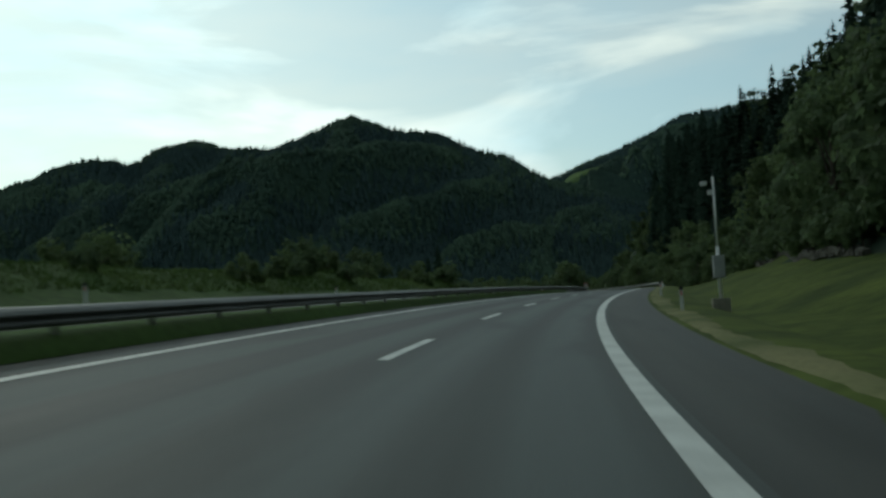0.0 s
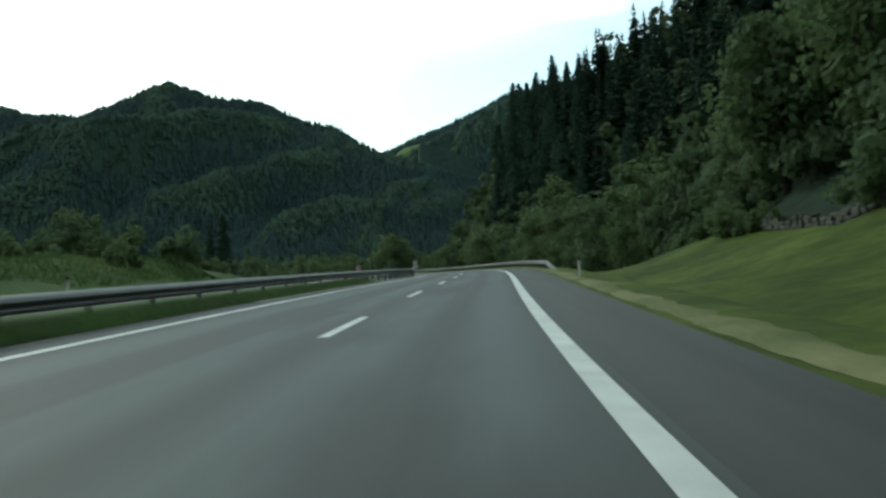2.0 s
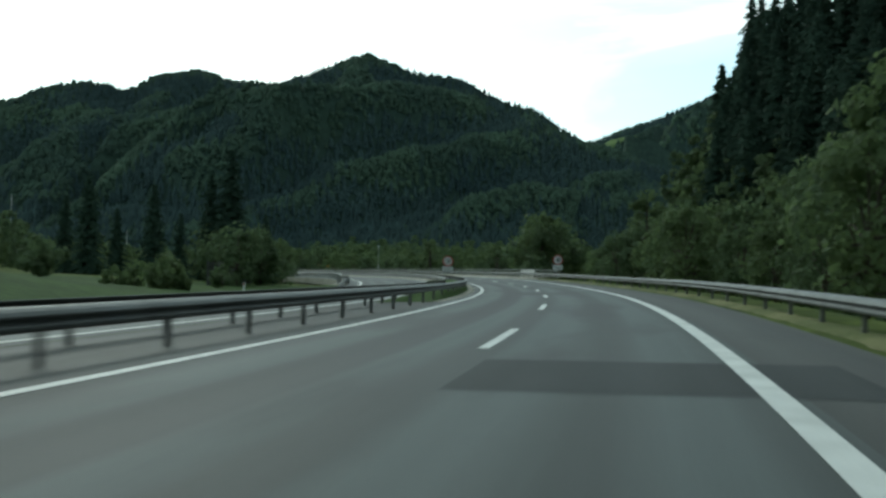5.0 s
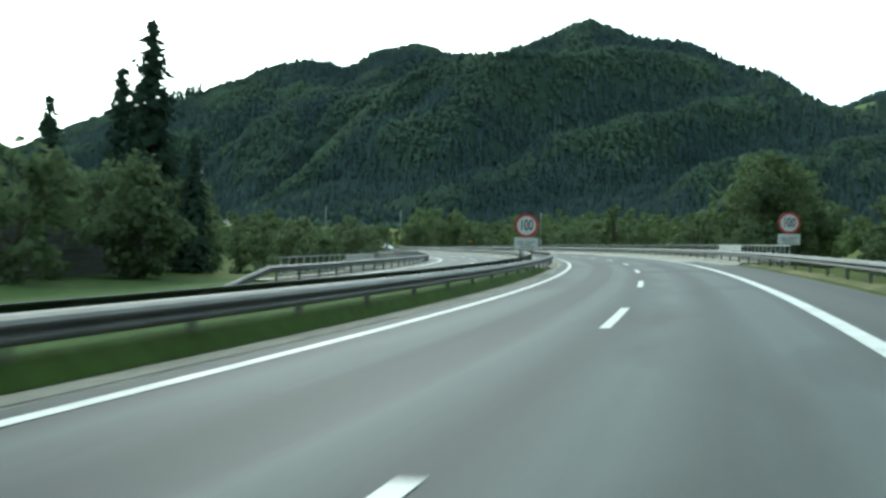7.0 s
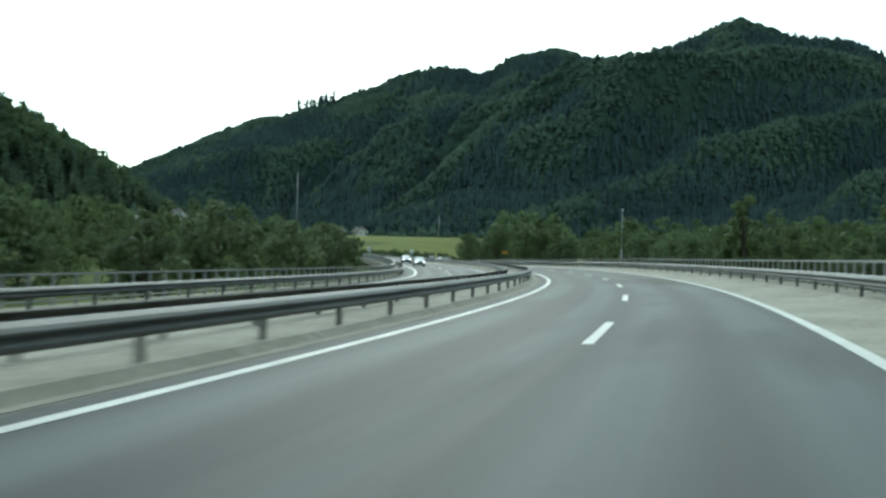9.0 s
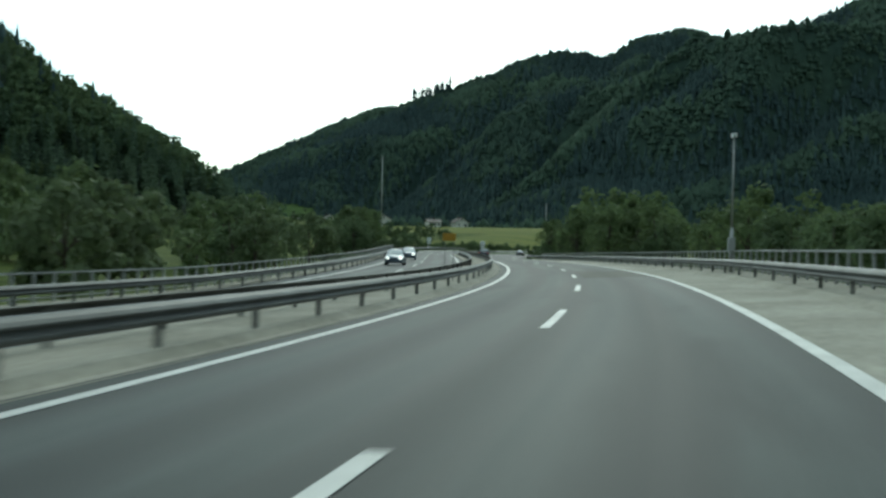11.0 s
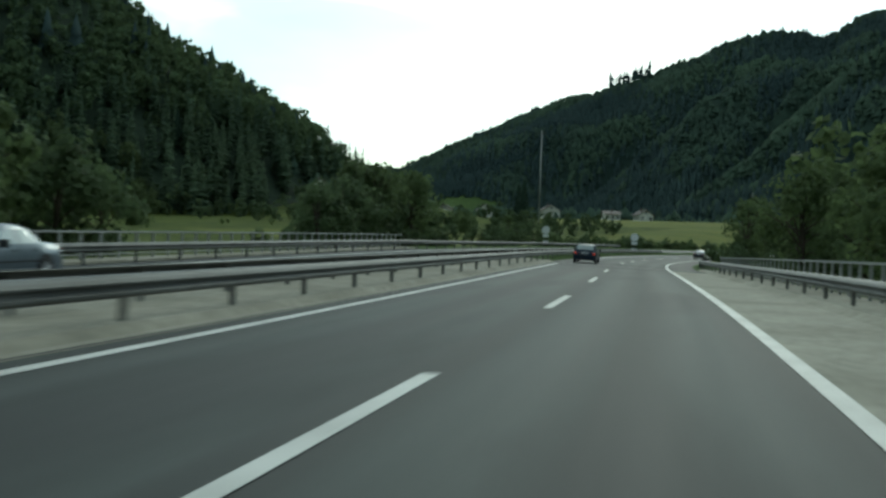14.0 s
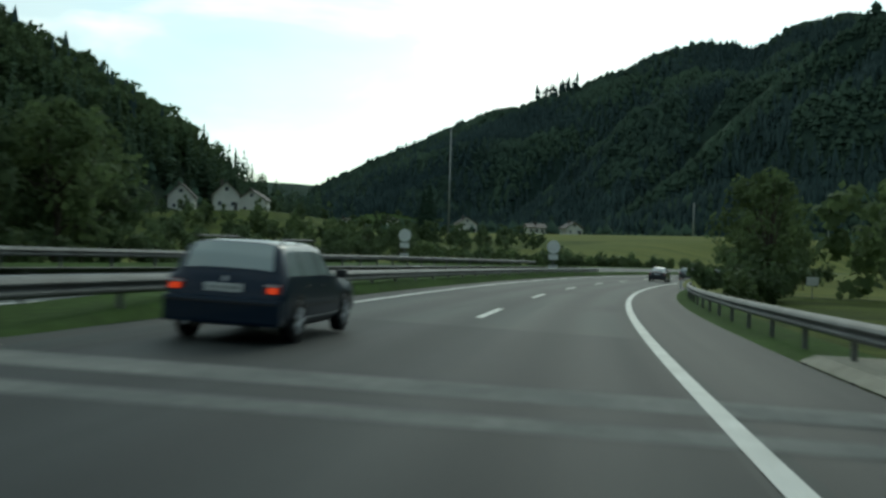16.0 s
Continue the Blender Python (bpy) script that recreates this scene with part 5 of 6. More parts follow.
def cone_tree(seed, tiers=((1.5, 7.5, 5.0), (5, 11.5, 3.9), (8.5, 15, 2.4))):
    """A small ragged tree of three skirts, for woods far off."""
    rng = np.random.RandomState(seed)
    V, F = [], []
    for z0, z1, r in tiers:
        b = len(V)
        V.append((0, 0, z1))
        for k in range(5):
            a = 6.283 * k / 5 + rng.uniform(-0.3, 0.3)
            q = r * rng.uniform(0.7, 1.25)
            V.append((q * math.cos(a), q * math.sin(a), z0 + rng.uniform(-1, 1)))
        F += [(b, b + 1 + k, b + 1 + (k + 1) % 5) for k in range(5)]
    return np.array(V, float), np.array(F)


wrng = np.random.RandomState(21)
MID_LEAF = [broadleaf(30 + k, 13 + k, 3.6, 145, 1.25, 0.04, 16)[0] for k in range(4)]
MID_SPRUCE = [spruce(40 + k, 15.5 + 1.3 * k, 3.7, 16, 6, False)[0] for k in range(4)]
HILL_SPRUCE = [spruce(80 + k, 11.0 + 1.1 * k, 2.5, 10, 5, False)[0] for k in range(4)]
HILL_LEAF = [broadleaf(70 + k, 9.5 + k, 3.2, 105, 1.3, 0.05, 14)[0] for k in range(4)]
FAR_LEAF = [cone_tree(50 + k, ((-0.5, 6.8, 4.5), (3.8, 9.6, 3.7))) for k in range(6)]
PINE = [cone_tree(90 + k, ((-2, 16, 1.0), (4.5, 12, 1.7), (9, 17, 1.5))) for k in range(4)]
FAR_CONE = [cone_tree(60 + k, ((1, 10, 3.3), (6, 15, 2.0))) for k in range(5)]


def split(x, y, size, share, label_a, label_b, leaf_t, cone_t, leaf_m, cone_m):
    """Divide places between broad-leaved trees and conifers in drifts."""
    hollow = heights(x + 50, y) + heights(x - 50, y) + heights(x, y + 50) + heights(x, y - 50) - 4 * heights(x, y)
    drift = 0.8 * hollow / (hollow.std() + 1e-6) + 0.7 * wobble(x, y * 1.3, 230) + wrng.normal(scale=0.25, size=len(x))
    con = drift > np.quantile(drift, 1 - share)
    wood_of("broadleaf_forest", label_a, x[~con], y[~con], size[~con], leaf_t, leaf_m, wrng)
    wood_of("conifer_forest", label_b, x[con], y[con], size[con], cone_t, cone_m, wrng)


# the steep wood on the right
n = 2300
s_, u_ = wrng.uniform(-60, 600, n), 30 + 165 * wrng.random(n) ** 1.25
u_ = np.where((s_ > 160) & (s_ < 600), u_ + 10, u_)
pts = at(s_, u_)
keep = wooded(pts[:, 0], pts[:, 1]) > 0.5
x_, y_, s_, u_ = pts[keep, 0], pts[keep, 1], s_[keep], u_[keep]
dark = (u_ > 42 + wrng.normal(scale=4, size=len(u_))) & (s_ < 345 + (u_ - 35) * 1.87) & (wrng.random(len(u_)) < 0.88)
size = np.where(s_ > 350 + (u_ - 35) * 1.87, 0.62, 0.95) * wrng.uniform(0.75, 1.2, len(x_))
wood_of("broadleaf_forest", "steep hillside wood of green broad-leaved trees", x_[~dark], y_[~dark], size[~dark], MID_LEAF, M_LEAF_DARK, wrng)
wood_of("conifer_forest", "steep hillside wood of dark spruces", x_[dark], y_[dark], size[dark] * 1.12, MID_SPRUCE, M_NEEDLE, wrng)
# the hill on the left
a_, r_ = wrng.uniform(-2.3, 1.5, 4700), 262 * np.sqrt(wrng.random(4700))
x_, y_ = -560 + r_ * np.cos(a_), 700 + r_ * np.sin(a_)
k_ = np.clip((0.657 * (x_ + 318) - 0.753 * (y_ - 782)) / 85, 0, 1)
free = np.hypot(x_ + 318 - 56 * k_, y_ - 782 + 64 * k_) > 24
x_, y_, r_ = x_[free], y_[free], r_[free]
split(x_, y_, wrng.uniform(0.6, 0.97, len(x_)) * (1 + 0.45 * smoothstep(130, 220, r_)), 0.45, "wooded hill flank of broad-leaved trees", "wooded hill flank of dark conifers", HILL_LEAF, HILL_SPRUCE, M_HILL_LEAF, M_HILL_CONIFER)
x_, y_ = -760 + 380 * wrng.uniform(-1, 1, 1500), 560 + 300 * wrng.uniform(-1, 1, 1500)
keep = wooded(x_, y_) > 0.5
wood_of("conifer_forest", "far wooded hill of dark conifers", x_[keep], y_[keep], wrng.uniform(0.8, 1.1, keep.sum()), FAR_CONE, M_HAZED_CONIFER, wrng)
# looser stands on both banks, behind the trees next to the road
BANK_LEAF = [broadleaf(110 + k, 10.5 + k, 3.6, 380, 0.75, 0.03, 24)[0] for k in range(5)]


def stand(label, n, s0, s1, u0, u1, lo, hi):
    p = at(wrng.uniform(s0, s1, n), wrng.uniform(u0, u1, n))
    wood_of("broadleaf_forest", label, p[:, 0], p[:, 1], wrng.uniform(lo, hi, n), BANK_LEAF, M_LEAF, wrng)


stand("loose green trees beyond the river", 34, 340, 480, 36, 75, 0.62, 0.95)
stand("green trees on the river bank", 32, 430, 590, 36, 62, 0.62, 0.95)
stand("low green trees along the river", 22, 360, 480, -75, -44, 0.42, 0.62)
stand("green trees along the far river bank", 24, 480, 596, -75, -48, 0.6, 0.9)
stand("green trees beside the bend", 14, 690, 780, 20, 45, 0.8, 1.2)
stand("bushes and low trees on the pasture's edge", 16, 700, 745, -160, -112, 0.12, 0.3)
stand("trees below the houses under the hill", 34, 768, 806, -140, -84, 0.35, 0.6)
# between the river and the left hill
s_, u_ = wrng.uniform(375, 640, 420), -wrng.uniform(72, 190, 420)
pts = at(s_, u_)
q_, c_ = -0.776 * (pts[:, 0] + 180) + 0.632 * (pts[:, 1] - 625), 0.632 * (pts[:, 0] + 180) + 0.776 * (pts[:, 1] - 625)
gap = (np.abs(c_) > 24) | (q_ < -120)
x_, y_ = pts[gap, 0], pts[gap, 1]
wood_of("broadleaf_forest", "dark green wood on the valley floor", x_, y_, wrng.uniform(0.6, 0.95, len(x_)), MID_LEAF, M_LEAF_DARK, wrng)
# the long ridge across the valley
n = 84000
x_, y_ = wrng.uniform(-1850, 420, n), wrng.uniform(1230, 2090, n)
keep = (wooded(x_, y_) > 0.5) & (y_ < np.interp(x_, RIDGE[:, 0], RIDGE[:, 1]) + 30)
keep &= ~clearing(x_, y_)
x_, y_ = x_[keep], y_[keep]
split(x_, y_, wrng.uniform(0.62, 1.15, len(x_)), 0.55, "mountain wood of green broad-leaved trees", "mountain wood of dark conifers", FAR_LEAF, FAR_CONE, M_HAZED_LEAF, M_HAZED_CONIFER)
# a stand of tall thin pines on the crest
t_ = np.linspace(0.05, 0.9, 18) + wrng.normal(scale=0.025, size=18)
wood_of("conifer_forest", "stand of tall pines on the mountain's crest", -932 + 80 * t_, 1913 - 10 * t_, wrng.uniform(1.2, 1.9, 18), PINE, M_HAZED_CONIFER, wrng)
# far ridge behind the saddle
n = 14000
x_, y_ = wrng.uniform(-100, 900, n), wrng.uniform(2250, 3050, n)
keep = (wooded(x_, y_) > 0.5) & ~clearing(x_, y_)
x_, y_ = x_[keep], y_[keep]
split(x_, y_, wrng.uniform(0.8, 1.2, len(x_)), 0.5, "far mountain wood of broad-leaved trees", "far mountain wood of conifers", FAR_LEAF, FAR_CONE, M_HAZED_LEAF, M_HAZED_CONIFER)
# valley edge below the mountain
x_, y_ = wrng.uniform(-800, 350, 1500), wrng.uniform(1010, 1300, 1500)
z_ = wobble(x_, y_, 90) > 0.05
wood_of("broadleaf_forest", "trees along the mountain's foot", x_[z_], y_[z_], wrng.uniform(0.6, 1.0, z_.sum()), FAR_LEAF, M_HAZED_LEAF, wrng)
x_, y_ = wrng.uniform(-420, -330, 160), wrng.uniform(760, 960, 160)
wood_of("broadleaf_forest", "trees and hedges round the village", x_, y_, wrng.uniform(0.35, 0.7, 160), FAR_LEAF, M_HAZED_LEAF, wrng)
a_, r_ = wrng.uniform(0, 6.283, 230), 14 + 78 * np.sqrt(wrng.random(230))
x_, y_ = -306 + r_ * np.cos(a_), 770 + r_ * np.sin(a_)
sel = (np.hypot(x_ + 331, y_ - 777) > 10) & (np.hypot(x_ + 302, y_ - 768) > 10) & (np.hypot(x_ + 315, y_ - 791) > 10)
wood_of("broadleaf_forest", "trees and bushes round the houses under the hill", x_[sel], y_[sel], wrng.uniform(0.3, 0.62, sel.sum()), HILL_LEAF, M_LEAF_DARK, wrng)
x_, y_ = wrng.uniform(-140, 220, 420), wrng.uniform(640, 960, 420)
sel = (x_ > -0.62 * (y_ - 640) - 20)
wood_of("broadleaf_forest", "riverside wood beyond the bend", x_[sel], y_[sel], wrng.uniform(0.7, 1.1, sel.sum()), MID_LEAF, M_LEAF_DARK, wrng)

stand("green trees along the foot of the hill", 70, 690, 770, -205, -162, 0.5, 0.95)
stand("dense green trees behind the guardrail past the bridge", 24, 612, 662, 16.5, 34, 0.75, 1.15)


def tufts(name, label, s0, s1, u0, u1, n, high, mat):
    """Blades of tall grass in one mesh."""
    rng = np.random.RandomState(77)
    s, u = rng.uniform(s0, s1, n), rng.uniform(u0, u1, n)
    P = at(s, u)
    slope = P[:, 2] + np.interp(u, (7.35, 7.9, 8.6, 10.5), (0.09, 0.08, 0.02, -0.45))
    P[:, 2] = np.where(np.abs(u) > 10.5, heights(P[:, 0], P[:, 1]), np.where(u > 7.35, np.maximum(slope, heights(P[:, 0], P[:, 1])), P[:, 2] + 0.03 * (u > 6.2))) - 0.03
    a, h = rng.uniform(0, 6.283, n), high * rng.uniform(0.5, 1.3, n)
    w = 0.05 + 0.10 * h
    d = np.stack([np.cos(a), np.sin(a), np.zeros(n)], 1)
    lean = np.stack([rng.normal(scale=0.3, size=n) * h, rng.normal(scale=0.3, size=n) * h, h], 1)
    V = np.stack([P - d * w[:, None], P + d * w[:, None], P + lean], 1).reshape(-1, 3)
    F = np.arange(n * 3).reshape(-1, 3)
    return tagged(new(name, fast_mesh(name, V, F, [mat])), label, "grass", kind="stuff")


tufts("bank_grass", "tall pale grass on the bank", 20, 200, -40, -24.5, 24000, 0.36, M_TALLGRASS)
tufts("median_blades", "short green grass blades in the median", 0, 160, -7.3, -4.8, 9000, 0.10, M_LEAFGRASS)

# ------------------------------------------------------------------
# Houses in the valley
# ------------------------------------------------------------------
house(-331, 777, 44, 7.5, 9, 4.6, 3.4, "white gabled house at the foot of the wooded hill")
house(-302, 768, 52, 7, 9, 4.2, 3.2, "white gabled house among trees")
house(-315, 791, 35, 8, 8, 4.4, 2.6, "pale house with a brown roof among trees")
house(-366, 917, 40, 10, 13, 3.6, 2.6, "long low white house at the meadow's edge")
house(-381, 905, 35, 9, 11, 3.4, 2.2, "low white house at the meadow's edge")
house(-342, 936, 45, 8, 9, 4.0, 2.4, "white house with a brown roof behind the meadow")
house(-318, 952, 130, 14, 7, 2.8, 1.6, "long white farm building behind the meadow")
house(-305, 960, 50, 7, 8, 3.2, 2.2, "small pale house behind the meadow")

# ------------------------------------------------------------------
# Cars. Along y: 0 at the tail, the front at the car's length.
# ------------------------------------------------------------------
WAGON = [  # y, half width, sill, belt, top, half width of the top
    (0.00, 0.775, 0.36, 0.60, 0.66, 0.72), (0.03, 0.815, 0.30, 0.66, 0.72, 0.74), (0.09, 0.835, 0.27, 0.84, 0.90, 0.72), (0.16, 0.845, 0.25, 0.90, 0.955, 0.70),
    (0.29, 0.85, 0.24, 0.91, 1.20, 0.665), (0.43, 0.85, 0.23, 0.91, 1.365, 0.62), (0.80, 0.85, 0.22, 0.91, 1.40, 0.625), (1.90, 0.85, 0.22, 0.905, 1.41, 0.63),
    (2.45, 0.85, 0.22, 0.90, 1.375, 0.61), (2.80, 0.85, 0.22, 0.89, 1.17, 0.63), (3.16, 0.85, 0.23, 0.88, 0.945, 0.70), (3.35, 0.848, 0.23, 0.865, 0.92, 0.715),
    (4.00, 0.84, 0.24, 0.80, 0.85, 0.70), (4.25, 0.82, 0.26, 0.72, 0.775, 0.68), (4.38, 0.79, 0.30, 0.60, 0.66, 0.66), (4.43, 0.74, 0.34, 0.52, 0.57, 0.62)]
SALOON = [
    (0.00, 0.76, 0.36, 0.60, 0.66, 0.70), (0.05, 0.82, 0.30, 0.80, 0.88, 0.72), (0.15, 0.84, 0.26, 0.90, 0.96, 0.72), (0.75, 0.85, 0.23, 0.92, 0.99, 0.70),
    (1.25, 0.85, 0.22, 0.92, 1.33, 0.57), (1.60, 0.85, 0.22, 0.92, 1.40, 0.57), (2.20, 0.85, 0.22, 0.91, 1.40, 0.58), (2.60, 0.85, 0.22, 0.90, 1.28, 0.60),
    (3.15, 0.85, 0.23, 0.88, 0.95, 0.70), (3.40, 0.848, 0.23, 0.86, 0.92, 0.71), (4.05, 0.83, 0.25, 0.78, 0.83, 0.69), (4.30, 0.79, 0.30, 0.62, 0.68, 0.66), (4.38, 0.73, 0.34, 0.52, 0.57, 0.62)]


def car_section(st, y):
    """Half outline of the body at y, from the sill to the roof's middle."""
    ys = [q[0] for q in st]
    w, zs, zb, zt, wt = (float(np.interp(y, ys, [q[k] for q in st])) for k in range(1, 6))
    mid = zs + (zb - zs) * 0.55
    return np.array([(0.0, zs - 0.02), (w * 0.86, zs - 0.02), (w * 0.965, zs + 0.05), (w, zs + 0.16), (w * 1.004, mid), (w * 0.975, zb), (wt + 0.03, zt - 0.055), (wt - 0.06, zt - 0.008), (wt * 0.55, zt + 0.012), (0.0, zt + 0.018)])


def car_patch(st, y0, y1, v0, v1, y0b=None, y1b=None, n=8, lift=0.006, side=1):
    """A sheet that follows the body: v counts along the half outline; y0b, y1b are its ends at v1."""
    y0b = y0 if y0b is None else y0b
    y1b = y1 if y1b is None else y1b
    bm = bmesh.new()
    grid = []
    m = 4
    for j in range(m + 1):
        b = j / m
        v = v0 + (v1 - v0) * b
        line = []
        for i in range(n + 1):
            a = i / n
            y = (y0 * (1 - b) + y0b * b) * (1 - a) + (y1 * (1 - b) + y1b * b) * a
            s = car_section(st, y)
            k = min(int(v), len(s) - 2)
            p = s[k] + (s[k + 1] - s[k]) * (v - k)
            d = s[k + 1] - s[k]
            nn = np.array([d[1], -d[0]]) / (np.linalg.norm(d) + 1e-9)
            p = p + nn * lift
            line.append(bm.verts.new((side * p[0], y, p[1])))
        grid.append(line)
    for j in range(m):
        for i in range(n):
            f = (grid[j][i], grid[j][i + 1], grid[j + 1][i + 1], grid[j + 1][i])
            bm.faces.new(f if side > 0 else f[::-1])
    return bm


def wheel(parent, x, y, r):
    side = 1 if x > 0 else -1
    bm = bmesh.new()
    prof = [(r * 0.66, 0.0), (r * 0.97, 0.0), (r, 0.03), (r, 0.16), (r * 0.97, 0.19), (r * 0.66, 0.19)]
    seg = 28
    rings = [[bm.verts.new((-side * d, q * math.cos(2 * math.pi * i / seg), q * math.sin(2 * math.pi * i / seg))) for i in range(seg)] for q, d in prof]
    for a, b in zip(rings, rings[1:]):
        for i in range(seg):
            j = (i + 1) % seg
            bm.faces.new((a[i], a[j], b[j], b[i]))
    wh = part("wheel", bm, M_TYRE, parent, "black rubber tyre on an alloy rim", smooth=True)
    bm = bmesh.new()
    tube(bm, (-side * 0.012, 0, 0), (-side * 0.17, 0, 0), r * 0.67, r * 0.67, 28)
    for k in range(7):
        a = 2 * math.pi * k / 7
        tube(bm, (side * 0.002, 0, 0), (side * 0.004, r * 0.62 * math.cos(a), r * 0.62 * math.sin(a)), 0.035, 0.028, 6)
    part("rim", bm, M_RIM, wh)
    wh.location = (x, y, r)
    return wh


def car(m, st, paint, label, tail=M_TAIL_OFF, head=None, wagon=False, plates=True):
    ob = thing("car", label, "car", "cars on the motorway")
    ys = sorted({q[0] for q in st} | {round(0.2 * k, 2) for k in range(1, 22) if 0.2 * k < st[-1][0]})
    bm = bmesh.new()
    loops = []
    for y in ys:
        s = car_section(st, y)
        half = [(p[0], p[1]) for p in s]
        ring = half + [(-p[0], p[1]) for p in half[-2:0:-1]]
        loops.append([bm.verts.new((x, y, z)) for x, z in ring])
    k = len(loops[0])
    for a, b in zip(loops, loops[1:]):
        for i in range(k):
            j = (i + 1) % k
            bm.faces.new((a[i], a[j], b[j], b[i]))
    bm.faces.new(loops[0])
    bm.faces.new(loops[-1][::-1])
    part("body", bm, paint, ob, smooth=True)
    L = st[-1][0]
    axles = (0.80, 3.50)
    r = 0.312
    for y in axles:
        for sx in (-1, 1):
            wheel(ob, sx * 0.862, y, r)
            bm = bmesh.new()
            seg = 20
            inner = [(0.352, 0.0), (0.352, 0.10)]
            V = []
            for rad, d in ((0.375, 0.004), (0.335, 0.012), (0.335, -0.12)):
                V.append([bm.verts.new((sx * (0.852 + d), y + rad * math.cos(a), r + 0.02 + rad * math.sin(a))) for a in [math.pi * (-0.12 + 1.24 * i / seg) for i in range(seg + 1)]])
            for p, q in zip(V, V[1:]):
                for i in range(seg):
                    bm.faces.new((p[i], p[i + 1], q[i + 1], q[i]))
            part("wheel_arch", bm, M_TRIM, ob)
            bm = bmesh.new()
            c = bm.verts.new((sx * 0.853, y, r + 0.02))
            ring = [bm.verts.new((sx * 0.853, y + 0.34 * math.cos(2 * math.pi * i / 24), r + 0.02 + 0.34 * math.sin(2 * math.pi * i / 24))) for i in range(24)]
            for i in range(24):
                bm.faces.new((c, ring[i], ring[(i + 1) % 24]))
            part("wheel_housing", bm, M_BLACK, ob)
    # glass
    if wagon:
        spans = [(0.36, 1.02, 0.62, 1.00), (1.10, 1.86, 1.10, 1.80), (1.94, 2.86, 1.90, 2.42)]
        rear = (0.185, 0.42)
    else:
        spans = [(1.20, 1.92, 1.38, 1.88), (2.00, 2.95, 1.98, 2.48)]
        rear = (0.84, 1.22)
    for sx in (-1, 1):
        for a, b, c, d in spans:
            part("side_window", car_patch(st, a, b, 5.08, 5.86, c, d, side=sx), M_CARGLASS, ob, smooth=True)
        for y in ((1.06, 1.90) if wagon else (1.96,)):
            part("window_post", car_patch(st, y - 0.02, y + 0.02, 5.0, 5.95, n=2, lift=0.010, side=sx), M_TRIM, ob)
        for y in (1.08, 1.92, 2.98):
            part("door_seam", car_patch(st, y, y + 0.012, 3.0, 5.0, n=1, lift=0.004, side=sx), M_BLACK, ob)
        for y in (1.22, 2.08):
            bm = bmesh.new()
            box(bm, sx * 0.845 - 0.012, sx * 0.845 + 0.014, y, y + 0.17, 0.775, 0.805, 0.006)
            part("door_handle", bm, M_TRIM, ob)
        part("rubbing_strip", car_patch(st, 1.12, 3.08, 3.55, 3.75, lift=0.012, side=sx), M_TRIM, ob)
        part("sill_strip", car_patch(st, 1.16, 3.12, 2.55, 2.75, lift=0.006, side=sx), M_RIM, ob)
        bm = bmesh.new()
        box(bm, sx * 0.86, sx * 1.03, 2.72, 2.86, 0.90, 1.03, 0.03)
        mirror = part("mirror", bm, M_TRIM, ob)
        if wagon:
            bm = bmesh.new()
            tube(bm, (sx * 0.60, 0.55, 1.44), (sx * 0.60, 2.25, 1.455), 0.016, 0.016, 8)
            for y in (0.64, 1.4, 2.22):
                tube(bm, (sx * 0.60, y, 1.34), (sx * 0.60, y, 1.445), 0.014, 0.014, 6)
            part("roof_rail", bm, M_TRIM, ob)
        # lamps
        bm = bmesh.new()
        box(bm, sx * 0.58 if sx > 0 else -0.80, sx * 0.80 if sx > 0 else -0.58, 0.02, 0.16, 0.695, 0.83, 0.02)
        lamp = part("tail_light", bm, M_TAIL_OFF, ob, "red tail light")
        bm = bmesh.new()
        box(bm, 0.63 if sx > 0 else -0.76, 0.76 if sx > 0 else -0.63, 0.008, 0.05, 0.705, 0.785, 0.008)
        part("lens", bm, tail, lamp, "glowing red brake light" if tail is M_TAIL else "")
        bm = bmesh.new()
        box(bm, 0.585 if sx > 0 else -0.79, 0.79 if sx > 0 else -0.585, 0.012, 0.05, 0.795, 0.825, 0.005)
        part("reflector", bm, M_RIM, lamp)
        bm = bmesh.new()
        box(bm, sx * 0.42 if sx > 0 else -0.72, sx * 0.72 if sx > 0 else -0.42, L - 0.16, L + 0.0, 0.60, 0.73, 0.02)
        part("headlight", bm, head or M_RIM, ob, "shining white headlight" if head else "")
    glass = lambda a, b: [car_patch(st, a, b, 7.0, 9.0, side=sx) for sx in (-1, 1)]
    for y0, y1, nm in ((rear[0], rear[1], "rear_window"), (2.52, 3.10, "windscreen")):
        for bm in glass(y0, y1):
            part(nm, bm, M_CARGLASS, ob, smooth=True)
    # tail details
    bm = bmesh.new()
    box(bm, -0.83, 0.83, -0.06, 0.30, 0.26, 0.63, 0.05)
    part("rear_bumper", bm, paint, ob)
    bm = bmesh.new()
    box(bm, -0.78, 0.78, -0.068, -0.05, 0.545, 0.575, 0.004)
    part("bumper_strip", bm, M_TRIM, ob)
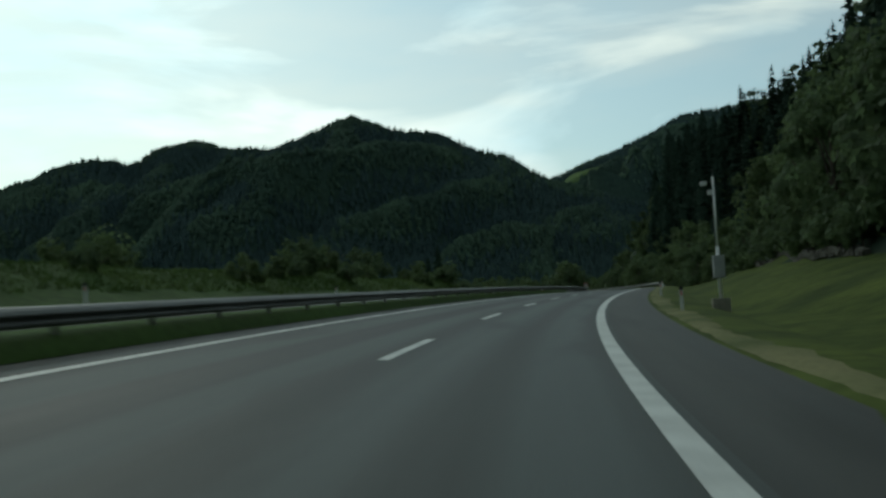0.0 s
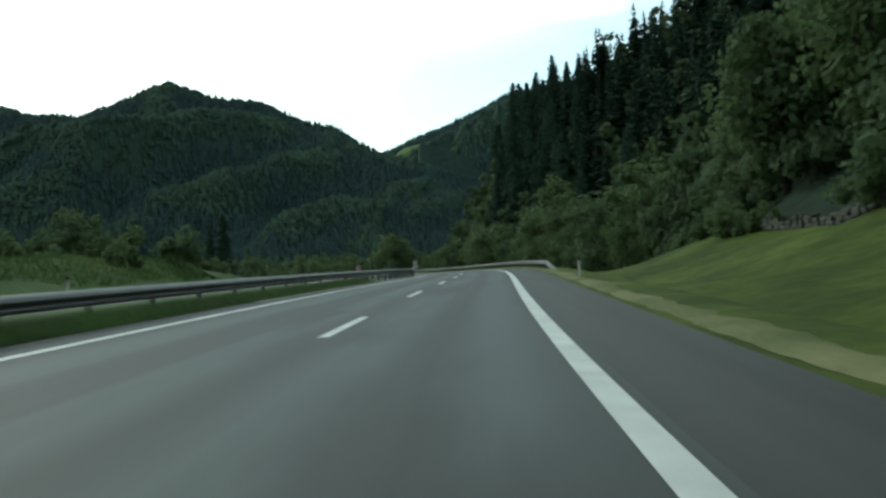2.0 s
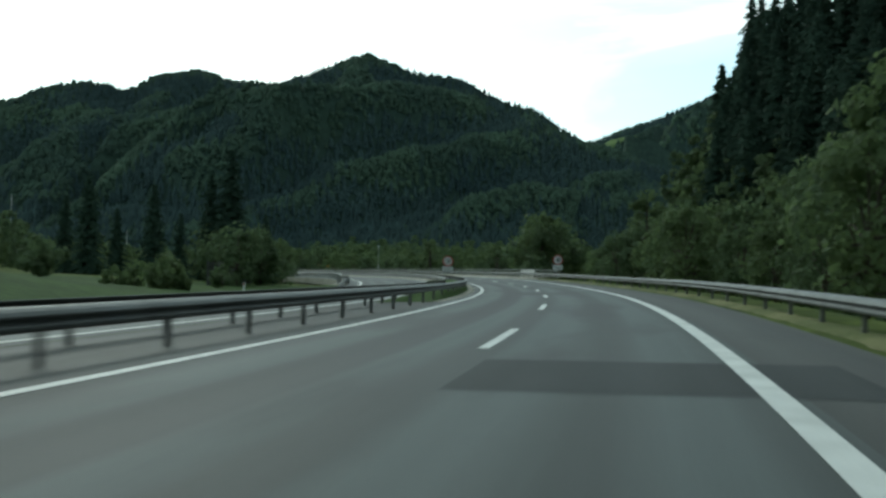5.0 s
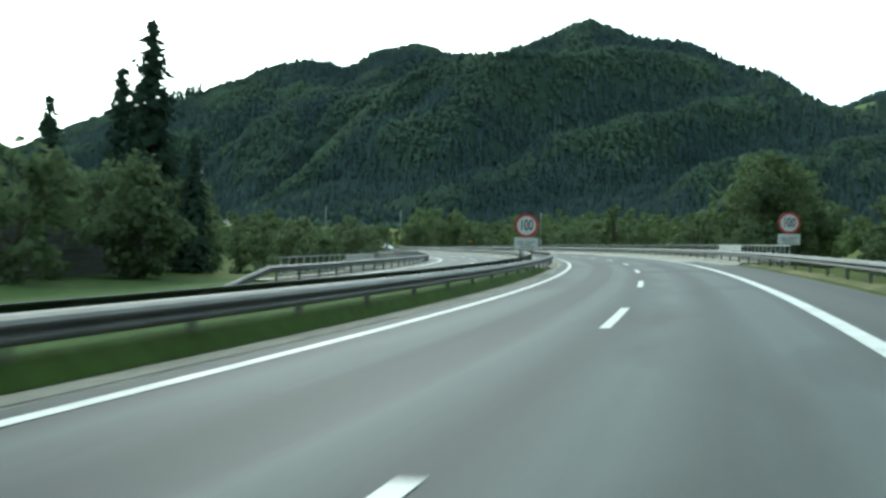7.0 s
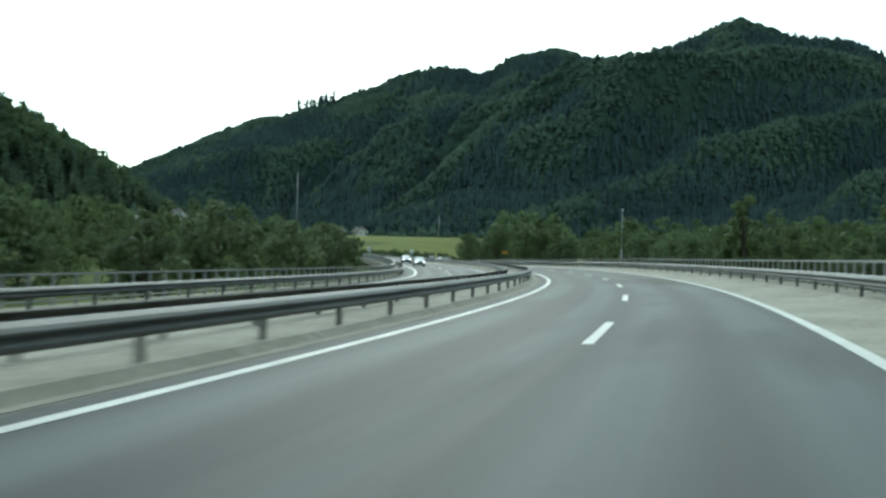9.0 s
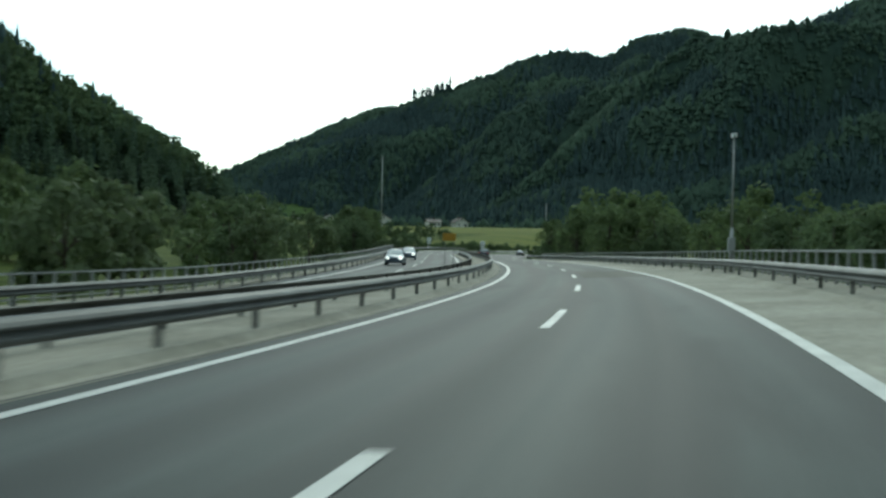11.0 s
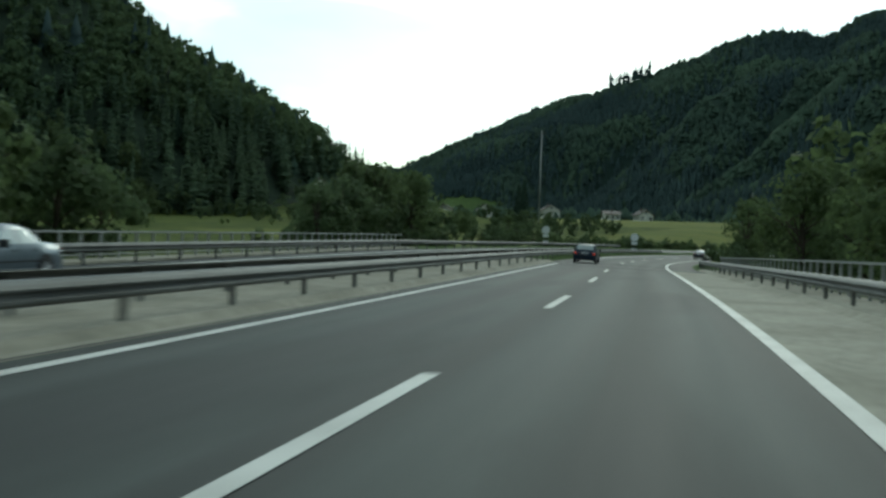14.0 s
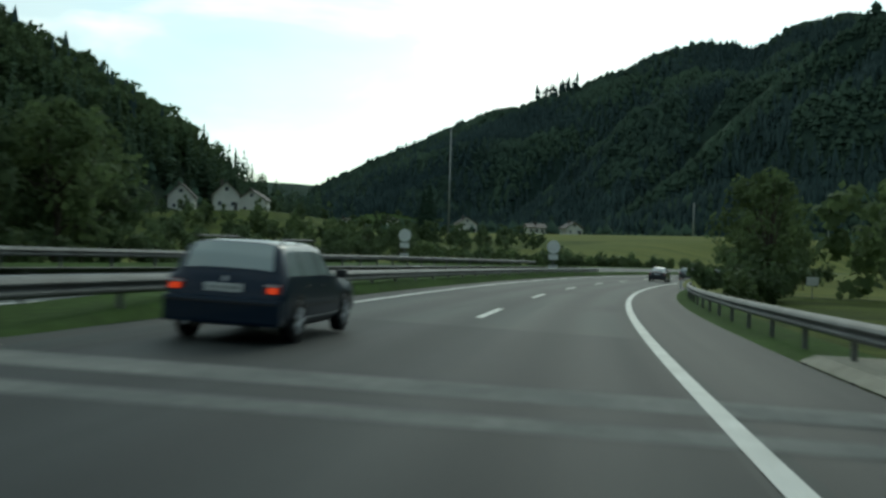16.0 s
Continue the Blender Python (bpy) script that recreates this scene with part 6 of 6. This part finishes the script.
    bm = bmesh.new()
    box(bm, -0.78, 0.78, L - 0.10, L + 0.05, 0.36, 0.56, 0.03)
    part("front_bumper", bm, paint, ob)
    bm = bmesh.new()
    box(bm, -0.26, 0.26, L - 0.02, L + 0.03, 0.57, 0.68, 0.01)
    part("grille", bm, M_BLACK, ob)
    bm = bmesh.new()
    box(bm, -0.27, 0.27, 0.005, 0.03, 0.70, 0.815, 0.004)
    plate = part("number_plate", bm, M_WHITE, ob, "white number plate")
    for x0, x1 in ((-0.20, -0.08), (-0.04, 0.06), (0.09, 0.21)):
        bm = bmesh.new()
        box(bm, x0, x1, 0.0, 0.006, 0.735, 0.78)
        part("bar", bm, M_GREYPAINT, plate)
    bm = bmesh.new()
    disc(bm, (0, 0.062, 0.875), 0.04, 0.02, 18)
    part("badge", bm, M_RIM, ob)
    bm = bmesh.new()
    tube(bm, (-0.5, -0.05, 0.25), (-0.5, 0.3, 0.25), 0.03, 0.03, 10)
    part("exhaust_pipe", bm, M_RIM, ob)
    if wagon:
        bm = bmesh.new()
        tube(bm, (0, 0.16, 0.975), (0.36, 0.22, 1.03), 0.008, 0.006, 6)
        part("rear_wiper", bm, M_BLACK, ob)
    ob.matrix_world = m
    return ob


car(spot(598.35, -2.40, 0.0, -1.5, False), WAGON, M_BLUECAR, "dark blue estate car with lit brake lights and roof rails", tail=M_TAIL, wagon=True)
car(spot(694, 2.0, 0.0, 0, False), SALOON, M_DARKCAR, "black saloon car driving ahead in the lane")
car(spot(719, 1.9, 0.0, 0, False), WAGON, M_GREYCAR, "dark grey estate car driving ahead in the lane", wagon=True)
car(spot(745, 1.9, 0.0, 0, False), SALOON, M_REDCAR, "dark red car driving ahead in the lane")
car(spot(541, -13.6, 0.0, 180, False), SALOON, M_SILVERCAR, "silver blue saloon car with shining headlights, oncoming", head=M_HEAD)
car(spot(513, -13.6, 0.0, 180, False), WAGON, M_SILVERCAR, "silver blue estate car with shining headlights, oncoming", head=M_HEAD, wagon=True)
